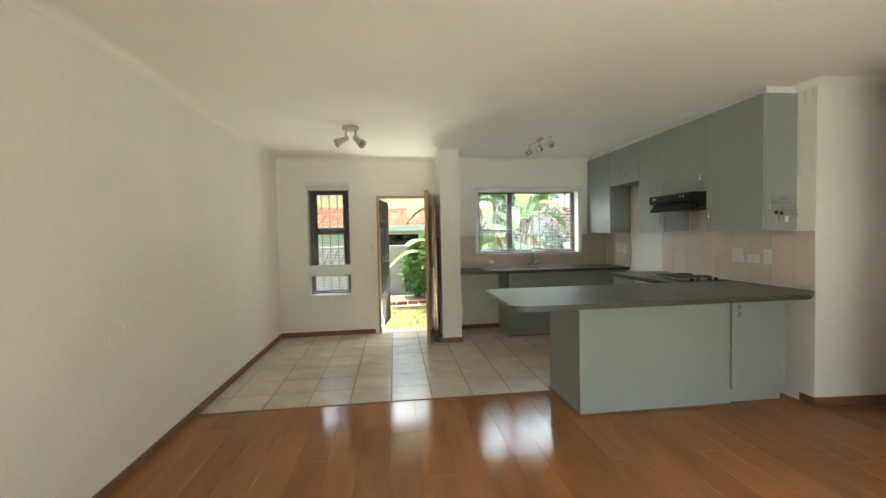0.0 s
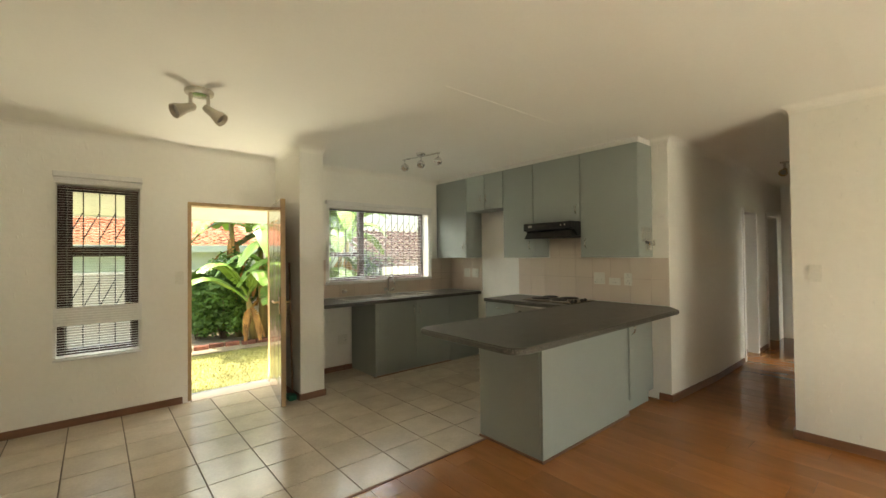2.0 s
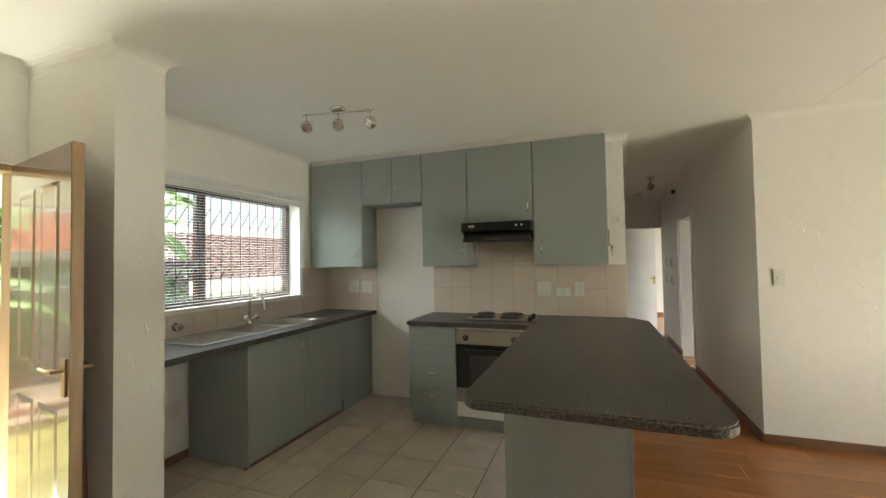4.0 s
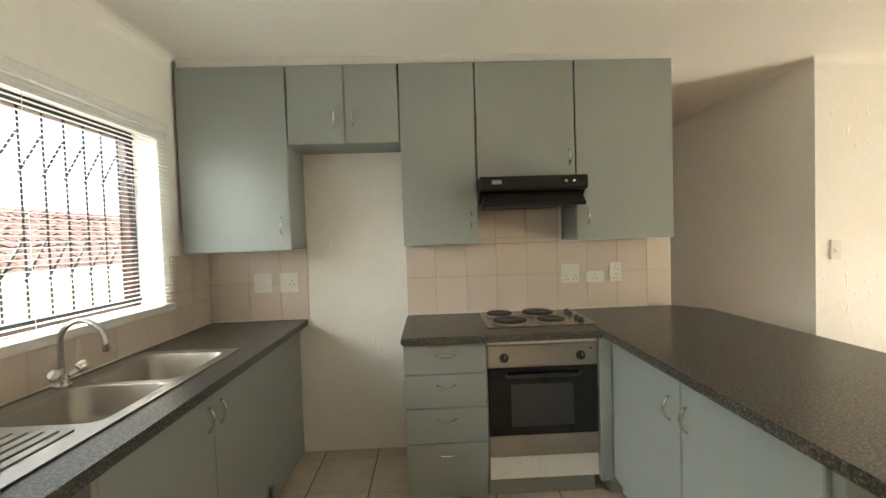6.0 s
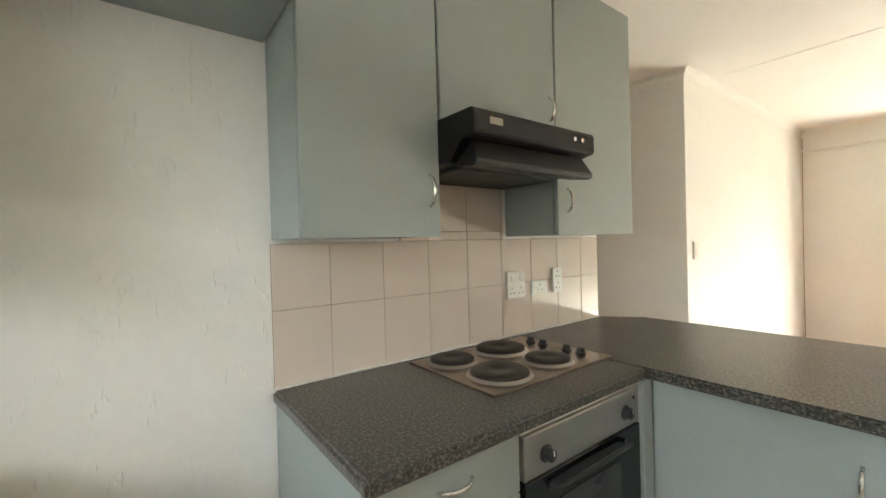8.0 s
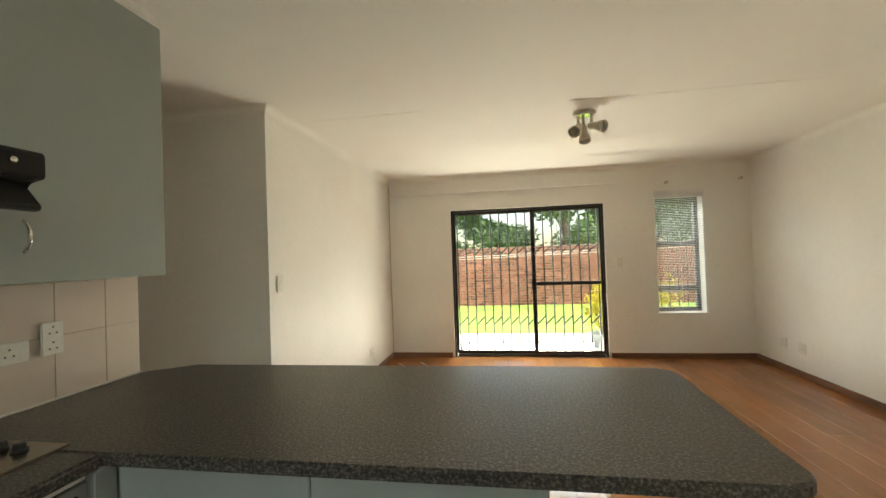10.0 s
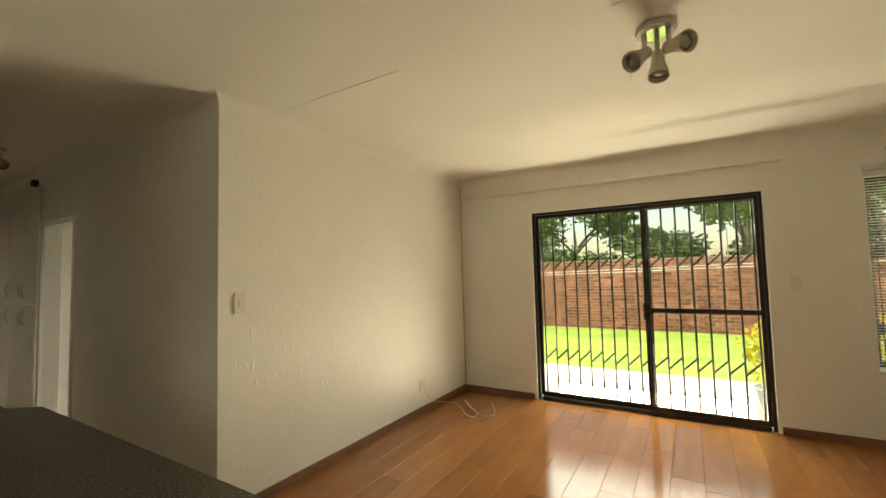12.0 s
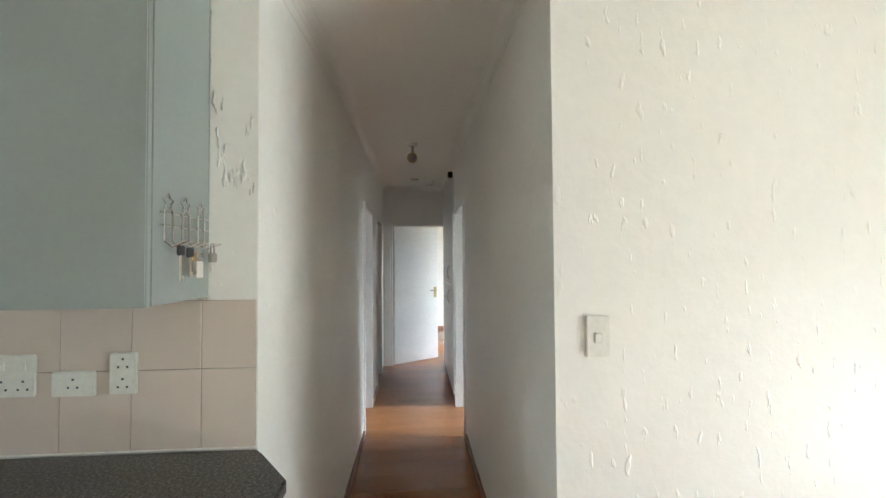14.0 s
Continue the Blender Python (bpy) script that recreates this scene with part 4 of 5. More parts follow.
round_lamp(-0.41, 4.67, [(-0.05, 0.0, -0.75, -0.3, -0.45), (0.05, -0.01, 0.6, -0.5, -0.6)], "cream round ceiling lamp with two spotlights")
round_lamp(0.80, 1.52, [(0.05, 0.02, 0.35, 0.6, -0.45), (-0.05, 0.02, -0.5, 0.6, -0.25), (0.0, -0.045, 0.0, 0.3, -0.9)], "cream round ceiling lamp with three spotlights")
bm = bmesh.new()
for dx in (0.11, -0.03):
    add_tube(bm, [(0.80 + dx, 1.56, TOP - 0.13), (0.80 + dx, 1.56, TOP - 0.23)], 0.0012, 4)
finish("pull_cord", bm, LAMPCREAM, bpy.data.objects["ceiling_spotlight.001"])
bar = empty("ceiling_bar_lamp", (1.74, 5.08, TOP), "chrome bar ceiling lamp with three ball spotlights", "ceiling lamp")
lathe("base", [(0, -0.001), (0.05, -0.001), (0.05, -0.018), (0.045, -0.024), (0, -0.025)], CHROME, bar, (1.74, 5.08, TOP))
tube("rail", [(1.69, 5.34, TOP - 0.035), (1.74, 5.08, TOP - 0.035), (1.79, 4.82, TOP - 0.035)], 0.008, CHROME, bar)
for k, (wx, wy, wz) in zip((-1, 0, 1), ((-0.5, -0.4, -0.5), (-0.6, -0.3, -0.5), (-0.7, 0.2, -0.4))):
    px, py = 1.74 + k * 0.045, 5.08 - k * 0.235
    tube("stem", [(px, py, TOP - 0.035), (px, py, TOP - 0.085)], 0.006, CHROME, bar)
    m = Vector((wx, wy, wz)).normalized().to_track_quat("Z", "Y").to_matrix().to_4x4()
    lathe("shade", [(0.0, -0.042)] + [(0.044 * math.sin(a), -0.044 * math.cos(a)) for a in (0.4, 0.8, 1.2, 1.6, 2.0, 2.3)] + [(0.028, 0.024), (0, 0.02)], CHROME, bar, (px, py, TOP - 0.122), m, 18)
hl = empty("hall_spotlight", (5.5, 2.665, TOP), "single cream ceiling spotlight in the corridor", "ceiling lamp")
lathe("base", [(0, -0.001), (0.045, -0.001), (0.045, -0.014), (0.03, -0.02), (0, -0.021)], LAMPCREAM, hl, (5.5, 2.665, TOP))
tube("arm", [(5.5, 2.665, TOP - 0.02), (5.5, 2.665, TOP - 0.09)], 0.012, LAMPCREAM, hl)
spot(hl, (5.5, 2.665, TOP - 0.105), (-0.85, 0.02, -0.4), BRASS, 0.04, 0.10)
tagged(lathe("smoke_vent", [(0, -0.0005), (0.05, -0.0005), (0.048, -0.012), (0, -0.014)], LAMPCREAM, None, (7.1, 2.64, TOP)), "small round fitting on the corridor ceiling", "ceiling fitting")
hk = tube("ceiling_hook", [(7.15, 2.40, TOP), (7.15, 2.40, TOP - 0.05), (7.15, 2.46, TOP - 0.07), (7.15, 2.50, TOP - 0.07)], 0.004, LAMPCREAM)
tagged(hk, "small hook hanging from the corridor ceiling", "hook")

# ---- corridor cupboard ----
cup = empty("hall_cupboard", (6.77, CR - 0.3, 0), "white built-in corridor cupboard with bow handles", "cupboard")
box("body", 6.135, 7.415, CR - 0.104, CR - 0.005, 0.06, 2.355, WHITE, cup)
for a, b in ((6.14, 6.56), (6.565, 6.985), (6.99, 7.41)):
    for z0, z1, hz in ((0.08, 1.19, 1.06), (1.195, 2.35, 1.33)):
        d = box("door", a, b, CR - 0.004, CR + 0.016, z0, z1, WHITE, cup, bevel=0.003)
        bow_handle(d, (a + 0.05 if a > 6.5 else b - 0.05, CR + 0.016, hz), (0, 0, 1), (0, 1, 0), 0.15)
box("plinth", 6.14, 7.41, CR - 0.05, CR + 0.0, 0.0, 0.06, SKIRT, cup)
tagged(box("alarm_sensor", 6.25, 6.32, CR, CR + 0.05, 2.37, 2.43, IRON, bevel=0.008), "small brown sensor above the cupboard", "sensor")

# ---- key rack with keys ----
KY = 3.298
kr = empty("key_rack", (3.1, KY, 1.53), "chrome wire key rack with star tops", "key rack")
bm = bmesh.new()
for z in (1.607, 1.574):
    add_tube(bm, [(2.955, KY - 0.006, z), (3.195, KY - 0.006, z)], 0.0027, 6)
for k in range(3):
    x = 2.985 + k * 0.08
    for dx in (-0.018, 0.018):
        add_tube(bm, [(x + dx, KY - 0.009, 1.614), (x + dx, KY - 0.009, 1.535), (x + dx * 0.8 + 0.01, KY - 0.02, 1.52), (x + dx + 0.03, KY - 0.045, 1.535)], 0.0027, 6)
    star = [(x + (0.024 if i % 2 == 0 else 0.012) * math.sin(i * math.pi / 5), KY - 0.008, 1.634 + (0.024 if i % 2 == 0 else 0.012) * math.cos(i * math.pi / 5)) for i in range(11)]
    add_tube(bm, star, 0.0024, 6, False)
finish("wire", bm, CHROME, kr)


def key(x, z, length, head, label):
    k = empty("key", (x, KY - 0.03, z), label, "key", "keys on the rack")
    bm = bmesh.new()
    add_tube(bm, [(x, KY - 0.03, z), (x, KY - 0.03, z - length)], 0.0035, 6)
    add_box(bm, x - 0.002, x + 0.014, KY - 0.032, KY - 0.028, z - length, z - length + 0.014)
    finish("blade", bm, CHROME, k)
    box("bow", x - 0.014, x + 0.014, KY - 0.036, KY - 0.026, z - 0.008, z + 0.02, head, k, bevel=0.004)
    return k


key(3.0, 1.505, 0.075, BLACK, "long steel key with a black head")
key(3.045, 1.50, 0.06, BLACK, "steel key hanging on the rack")
key(3.065, 1.49, 0.045, BRASS, "brass key hanging on the rack")
fob = empty("key_tag", (3.085, KY - 0.035, 1.48), "white plastic key tag on a ring", "key tag")
box("tag", 3.07, 3.103, KY - 0.038, KY - 0.034, 1.435, 1.482, PLASTIC, fob, bevel=0.002)
tube("ring", [(3.085 + 0.014 * math.cos(a), KY - 0.036, 1.495 + 0.014 * math.sin(a)) for a in (2 * math.pi * k / 12 for k in range(13))], 0.0014, CHROME, fob, 5)
pl = empty("padlock", (3.17, KY - 0.03, 1.48), "small steel padlock hanging on the rack", "padlock")
box("body", 3.152, 3.186, KY - 0.038, KY - 0.024, 1.478, 1.507, STEEL, pl, bevel=0.003)
tube("shackle", [(3.159, KY - 0.031, 1.507)] + [(3.169 - 0.01 * math.cos(a), KY - 0.031, 1.525 + 0.01 * math.sin(a)) for a in (0, 0.8, 1.57, 2.3, 3.14)] + [(3.179, KY - 0.031, 1.507)], 0.0028, CHROME, pl, 6)

# ---- loose things ----
pts = [(E - 0.02, 0.13, 0.22), (E - 0.025, 0.0, 0.08), (3.02, -0.25, 0.006)] + [(2.76 + (x - 2.72) * 0.85, -0.2 + (y + 0.1) * 0.7, z) for x, y, z in ((2.85, -0.1, 0.005), (2.62, 0.2, 0.005), (2.5, 0.22, 0.005), (2.55, 0.05, 0.005), (2.78, -0.22, 0.005), (2.9, -0.38, 0.006), (2.72, -0.12, 0.010), (2.45, 0.12, 0.005), (2.33, 0.05, 0.005), (2.42, -0.2, 0.005), (2.56, -0.47, 0.005))]


def smooth_path(p, n=6):
    out = []
    v = [Vector(a) for a in p]
    for i in range(len(v) - 1):
        a, b, c, d = v[max(i - 1, 0)], v[i], v[i + 1], v[min(i + 2, len(v) - 1)]
        for k in range(n):
            t = k / n
            out.append(0.5 * (2 * b + (c - a) * t + (2 * a - 5 * b + 4 * c - d) * t * t + (3 * b - a - 3 * c + d) * t ** 3))
    out.append(v[-1])
    return [(x, y, max(z, 0.005)) for x, y, z in out]


tagged(tube("cable", smooth_path(pts), 0.003, CABLE, None, 6), "loose white cable coiled on the wooden floor", "cable")
mop = empty("broom", (0.56, 5.80, 0), "broom standing behind the front door", "broom")
tube("pole", [(0.565, 5.68, 0.05), (0.582, 5.80, 1.35)], 0.011, SKIRT, mop)
box("head", 0.50, 0.59, 5.60, 5.72, 0.0, 0.055, GREEN, mop, bevel=0.012, seg=2)

# ---- outside: ground ----
bm = bmesh.new()
add_box(bm, -400, 400, -400, 400, -0.5, -0.11)
tagged(finish("ground", bm, LAWN), "grassy ground", "ground", kind="structure")
tagged(box("lawn_back", -14, 16, -7.15, -2.85, -0.109, -0.09, LAWN), "bright green back lawn", "lawn", kind="structure")
tagged(box("patio", -6, 11, -2.85, SO - 0.001, -0.108, -0.08, PAVE), "pale sunlit patio paving", "patio", kind="structure")
tagged(box("lawn_front", -8, 9, NO + 0.3, 8.85, -0.109, -0.10, DRYLAWN), "sunny dry front lawn", "lawn", kind="structure")
# added strip, no path here; dark colour stands for the threshold's shade
tagged(box("path_front", -2.2, 3.2, NO + 0.001, NO + 0.30, -0.108, -0.07, POT, bevel=0.006), "grey strip outside the door, darkened for the shade there", "path", kind="structure")
tagged(box("flower_bed", -8, 9, 8.851, 10.89, -0.109, -0.085, SOIL), "pale dry soil flower bed", "flower bed", kind="structure")


def grass(name, x0, x1, y0, y1, n, h, mat, label):
    rnd = random.Random(3)
    v, f = [], []
    for _ in range(n):
        x, y, a, s = rnd.uniform(x0, x1), rnd.uniform(y0, y1), rnd.uniform(0, 6.28), rnd.uniform(0.6, 1.3) * h
        dx, dy = math.cos(a), math.sin(a)
        k = len(v)
        v += [(x - dx * 0.003, y - dy * 0.003, -0.1), (x + dx * 0.003, y + dy * 0.003, -0.1), (x + dy * s * rnd.uniform(-0.8, 0.8), y + dx * s * rnd.uniform(-0.8, 0.8), -0.1 + s)]
        f.append((k, k + 1, k + 2))
    me = bpy.data.meshes.new(name)
    me.from_pydata(v, [], f)
    me.materials.append(mat)
    tagged(new(name, me), label, "grass", kind="stuff")


grass("grass_front", -1.5, 3.5, NO + 0.35, 8.85, 20000, 0.028, DRYLAWN, "dry yellow-green grass blades")
grass("grass_back", -2.0, 4.5, -7.0, -2.87, 16000, 0.03, LAWN, "short green grass blades")

# front eave
bm = bmesh.new()
v = [bm.verts.new(c) for x in (W - 0.3, 1.1) for c in ((x, NO + 0.001, 2.06), (x, 7.5, 1.89), (x, 7.5, 1.96), (x, NO + 0.001, 2.14))]
bm.faces.new(v[0:4]), bm.faces.new(v[4:8][::-1])
for k in range(4):
    bm.faces.new((v[k], v[k + 4], v[4 + (k + 1) % 4], v[(k + 1) % 4]))
tagged(finish("roof_eave_front", bm, SOFFIT), "white sloping porch ceiling over the door", "soffit", kind="structure")
tagged(box("roof_fascia_front", W - 0.3, 1.12, 7.501, 7.525, 1.87, 2.06, SOFFIT, bevel=0.004), "white fascia board", "fascia", kind="structure")
tagged(box("roof_slab", W - 0.5, 11.2, SO - 0.25, NO + 0.25, 2.702, 2.85, SOFFIT), "flat roof slab", "roof", kind="structure")


# ---- outside: vegetation ----
def leaves(name, clumps, n, size, mat, parent, seed):
    """Many small folded leaves in the shells of ellipsoid clumps (x, y, z, rx, ry, rz)."""
    rnd = random.Random(seed)
    v, f = [], []
    total = sum(c[3] * c[4] + c[5] * c[3] for c in clumps)
    o = origin(parent)
    for c in clumps:
        for _ in range(int(n * (c[3] * c[4] + c[5] * c[3]) / total)):
            d = Vector((rnd.gauss(0, 1), rnd.gauss(0, 1), rnd.gauss(0, 1))).normalized() * rnd.uniform(0.45, 1.08)
            p = Vector((c[0] + d.x * c[3], c[1] + d.y * c[4], c[2] + d.z * c[5])) - o
            a = Vector((rnd.gauss(0, 1), rnd.gauss(0, 1), rnd.gauss(0, 0.6))).normalized()
            b = a.orthogonal().normalized()
            s = size * rnd.uniform(0.6, 1.4)
            k = len(v)
            v += [p, p + a * s * 0.5 + b * s * 0.28, p + a * s, p + a * s * 0.5 - b * s * 0.28]
            f.append((k, k + 1, k + 2, k + 3))
    me = bpy.data.meshes.new(name)
    me.from_pydata(v, [], f)
    me.materials.append(mat)
    ob = new(name, me)
    ob.parent = parent
    return tagged(ob, kind="stuff")


def bush(x, y, z, r, h, n, size, mat, label, seed, stems=5):
    b = empty("shrub", (x, y, z), label, "shrub")
    rnd = random.Random(seed)
    bm = bmesh.new()
    cl = []
    for k in range(stems):
        a = k * 6.28 / stems + rnd.uniform(-0.4, 0.4)
        e = (x + r * 0.55 * math.cos(a), y + r * 0.55 * math.sin(a), z + h * rnd.uniform(0.45, 0.8))
        add_tube(bm, [(x + 0.03 * math.cos(a), y + 0.03 * math.sin(a), z), (x + r * 0.25 * math.cos(a), y + r * 0.25 * math.sin(a), z + h * 0.3), e], [0.02, 0.014, 0.006], 6)
        cl.append((*e, r * rnd.uniform(0.4, 0.62), r * rnd.uniform(0.4, 0.62), h * rnd.uniform(0.2, 0.33)))
        cl.append((x + r * 0.5 * math.cos(a + 0.5), y + r * 0.5 * math.sin(a + 0.5), z + h * 0.3, r * 0.4, r * 0.4, h * 0.22))
    cl.append((x, y, z + h * 0.75, r * 0.5, r * 0.5, h * 0.27))
    finish("stem", bm, BARK, b)
    leaves("foliage", cl, n, size, mat, b, seed + 50)
    return b


def tree(x, y, h, r, n, mat, seed, label):
    t = empty("tree", (x, y, -0.1), label, "tree", "trees behind the wall")
    rnd = random.Random(seed)
    bm = bmesh.new()
    add_tube(bm, [(x, y, -0.1), (x + 0.1, y, h * 0.25), (x - 0.05, y + 0.1, h * 0.5), (x, y, h * 0.8)], [0.16, 0.12, 0.09, 0.03], 8)
    cl = []
    for k in range(9):
        a, z = rnd.uniform(0, 6.28), h * rnd.uniform(0.28, 0.85)
        e = (x + r * 0.7 * math.cos(a), y + r * 0.7 * math.sin(a), z + h * 0.1)
        add_tube(bm, [(x, y, z * 0.7), (x + r * 0.3 * math.cos(a), y + r * 0.3 * math.sin(a), z * 0.9), e], [0.06, 0.04, 0.012], 6)
        cl.append((*e, r * rnd.uniform(0.35, 0.6), r * rnd.uniform(0.35, 0.6), h * rnd.uniform(0.1, 0.17)))
    finish("trunk", bm, BARK, t)
    leaves("foliage", cl, n, 0.20, mat, t, seed + 9)


def banana(x, y, h, lean, seed, n=8, first=0.0):
    b = empty("banana_plant", (x, y, -0.09), "banana plant with broad torn green leaves and dry brown ones", "banana plant", "banana plants by the wall")
    rnd = random.Random(seed)
    top = Vector((x + lean[0], y + lean[1], h))
    bm = bmesh.new()
    add_tube(bm, [(x, y, -0.1), Vector((x, y, 0)).lerp(top, 0.5), top], [0.075, 0.06, 0.035], 10)
    finish("stem", bm, STEM, b, smooth=True)

    def blade(start, a, length, width, rise, drop, mat, nm):
        bm = bmesh.new()
        d = Vector((math.cos(a), math.sin(a), 0))
        s = Vector((-math.sin(a), math.cos(a), 0))
        steps = 22
        rows = []
        for k in range(steps + 1):
            t = k / steps
            p = start + d * length * (t * 0.95) + Vector((0, 0, rise * math.sin(t * 1.9) - drop * t ** 2.2))
            w = 0.02 if t < 0.14 else width * math.sin(math.pi * min(1, (t - 0.12) / 0.9)) ** 0.55 + 0.01
            rows.append((p, w, t))
        add_tube(bm, [r[0] - Vector((0, 0, 0.006)) for r in rows], [0.022 * (1 - 0.85 * r[2]) for r in rows], 5)
        for side in (1, -1):
            for k in range(2, steps):
                (p, w, t), (p2, w2, t2) = rows[k], rows[k + 1]
                torn = rnd.random() < 0.25
                sag = -0.25 - 0.2 * rnd.random() if torn else -0.2
                sl = Vector((0, 0, sag))
                gap = 0.85 if torn else 1.0
                q2 = p.lerp(p2, gap)
                m1 = [p, q2, q2 + (s * side + Vector((0, 0, 0.15))) * w2 * 0.5, p + (s * side + Vector((0, 0, 0.15))) * w * 0.5]
                tip = d * 0.03
                v = [bm.verts.new(c) for c in m1 + [q2 + (s * side + sl) * w2 + tip, p + (s * side + sl) * w + tip]]
                bm.faces.new((v[0], v[1], v[2], v[3])), bm.faces.new((v[3], v[2], v[4], v[5]))
        o = finish(nm, bm, mat, b)
        return o

    for k in range(n):
        a = first + k * 2.4 + rnd.uniform(-0.3, 0.3)
        up = rnd.uniform(0.25, 0.9)
        blade(top - Vector((0, 0, 0.12 * k / n)), a, rnd.uniform(0.9, 1.4), rnd.uniform(0.13, 0.20), up, rnd.uniform(0.2, 0.8), BANANA, "leaf")
    for k in range(6):
        a = rnd.uniform(0, 6.28)
        blade(Vector((x, y, 0)).lerp(top, rnd.uniform(0.3, 0.85)), a, rnd.uniform(0.18, 0.4), rnd.uniform(0.03, 0.065), 0.02, rnd.uniform(0.3, 0.7), DRYLEAF, "dry_leaf")


banana(1.45, 9.55, 1.9, (-0.1, -0.15), 1, 9, 3.6)
banana(1.85, 9.45, 1.5, (0.05, -0.25), 2, 8, 4.4)
banana(2.25, 9.7, 2.3, (0.1, -0.05), 3, 9, 1.0)
banana(2.75, 9.5, 1.8, (0.2, -0.2), 5, 8, 2.2)
banana(3.3, 9.9, 2.1, (0.0, -0.1), 6, 8, 0.2)
banana(1.15, 10.0, 2.2, (-0.15, 0.0), 8, 8, 2.9)
banana(1.65, 9.9, 2.6, (0.0, -0.1), 9, 9, 4.0)
banana(1.25, 9.4, 0.75, (-0.15, -0.15), 12, 6, 3.9)
banana(1.7, 9.3, 0.9, (0.0, -0.15), 13, 6, 4.6)
banana(2.3, 9.35, 0.7, (0.1, -0.15), 14, 6, 4.2)
banana(2.05, 9.25, 1.1, (-0.1, -0.2), 10, 7, 3.3)
banana(2.5, 10.1, 2.7, (0.1, 0.0), 11, 9, 5.0)
bush(0.88, 10.0, -0.09, 0.62, 1.5, 8000, 0.08, LEAF, "dark green leafy shrub by the garden wall", 21, 6)
bush(0.52, 10.25, -0.09, 0.38, 1.25, 3500, 0.08, LEAF, "dark green leafy shrub by the garden wall", 22, 5)
bush(3.9, 10.2, -0.09, 0.7, 1.7, 1600, 0.10, LEAF, "dark green leafy shrub by the garden wall", 23, 6)

# front boundary and houses
tagged(box("garden_wall", -9, 3.9, 10.9, 11.08, -0.1, 1.15, PLASTER, bevel=0.01), "grey plastered garden boundary wall", "garden wall", kind="structure")
for k in range(18):
    e = box("edging_brick", 0, 0.21, 0, 0.10, -0.1, -0.02, BRICK, None, bevel=0.006) if k == 0 else copy_thing(e, pose(0, 0, 0))
    e.matrix_basis = pose(-0.9 + k * 0.235, 9.16 + 0.05 * math.sin(k * 1.3), 0, 0, 0, 4 * math.sin(k * 2.1))
    tagged(e, "red brick laid as flower bed edging", "brick", "bed edging bricks")


def house(name, x0, x1, y0, y1, eaves, ridge, wallmat, roofmat, wins, label):
    h = empty(name, ((x0 + x1) / 2, (y0 + y1) / 2, -0.1), label, "house")
    box("wall", x0, x1, y0, y1, -0.1, eaves, wallmat, h)
    ym = (y0 + y1) / 2
    bm = bmesh.new()
    for s, ya in ((1, y0 - 0.4), (-1, y1 + 0.4)):
        rows = 12
        for k in range(rows):
            t0, t1 = k / rows, (k + 1) / rows
            a = Vector((0, ya + (ym - ya) * t0, eaves - 0.05 + (ridge - eaves) * t0))
            b = Vector((0, ya + (ym - ya) * t1, eaves - 0.05 + (ridge - eaves) * t1))
            n = int((x1 - x0 + 0.8) / 0.25)
            for i in range(n):
                xa = x0 - 0.4 + i * 0.25
                v = [bm.verts.new(c) for c in ((xa, a.y, a.z + 0.03), (xa + 0.125, a.y, a.z + 0.075), (xa + 0.25, a.y, a.z + 0.03), (xa + 0.25, b.y, b.z + 0.005), (xa + 0.125, b.y, b.z + 0.05), (xa, b.y, b.z + 0.005))]
                bm.faces.new((v[0], v[1], v[4], v[5])), bm.faces.new((v[1], v[2], v[3], v[4]))
    tagged(finish("roof_tiles", bm, roofmat, h), kind="stuff")
    box("fascia", x0 - 0.4, x1 + 0.4, y0 - 0.43, y0 - 0.4, eaves - 0.18, eaves + 0.02, SOFFIT, h)
    bm = bmesh.new()
    for x in (x0, x1):
        v = [bm.verts.new(c) for c in ((x, y0, eaves), (x, y1, eaves), (x, ym, ridge - 0.08))]
        bm.faces.new(v)
    finish("gable", bm, wallmat, h)
    for a, b, c, d in wins:
        box("window", a, b, y0 - 0.03, y0 + 0.02, c, d, OVENGLASS, h, bevel=0.004)
        box("window_frame", a - 0.05, b + 0.05, y0 - 0.02, y0 + 0.01, c - 0.05, d + 0.05, SOFFIT, h)
    return h


house("neighbour_house", -9.5, 3.0, 15.5, 22.0, 1.75, 3.0, RENDERW, ROOF, [(-0.2, 0.9, 0.6, 1.45), (-4.5, -3.2, 0.6, 1.45)], "grey house with orange clay tile roof")
house("outbuilding", 4.2, 10.0, 9.6, 14.0, 1.15, 2.15, RENDERW, DARKROOF, [], "pale outbuilding with dark brown tiled roof beyond the kitchen window")

# back garden: shrub in a pot, wires, trees
bush(0.02, -1.75, 0.12, 0.30, 0.85, 1100, 0.06, LEAFY, "bright yellow-green shrub on the patio", 31, 5)
bush(-0.75, -1.75, -0.08, 0.40, 1.05, 1300, 0.06, LEAFY, "bright yellow-green shrub on the patio", 32, 5)
tagged(lathe("plant_pot", [(0.14, 0), (0.19, 0.18), (0.21, 0.2), (0.2, 0.22), (0.17, 0.2), (0, 0.19)], POT, None, (0.02, -1.75, -0.08)), "blue-grey concrete plant pot on the patio", "plant pot")
fence = empty("electric_fence", (1.5, -7.3, 1.6), "electric fence wires above the brick wall", "fence")
bm = bmesh.new()
for k in range(6):
    add_tube(bm, [(-9, -7.3, 1.76 + k * 0.085), (12, -7.3, 1.76 + k * 0.085)], 0.0028, 5)
tagged(finish("wire", bm, POT, fence), kind="stuff")
bm = bmesh.new()
for k in range(8):
    add_tube(bm, [(-9 + k * 3, -7.3, 1.55), (-9 + k * 3, -7.3, 2.25)], 0.012, 6)
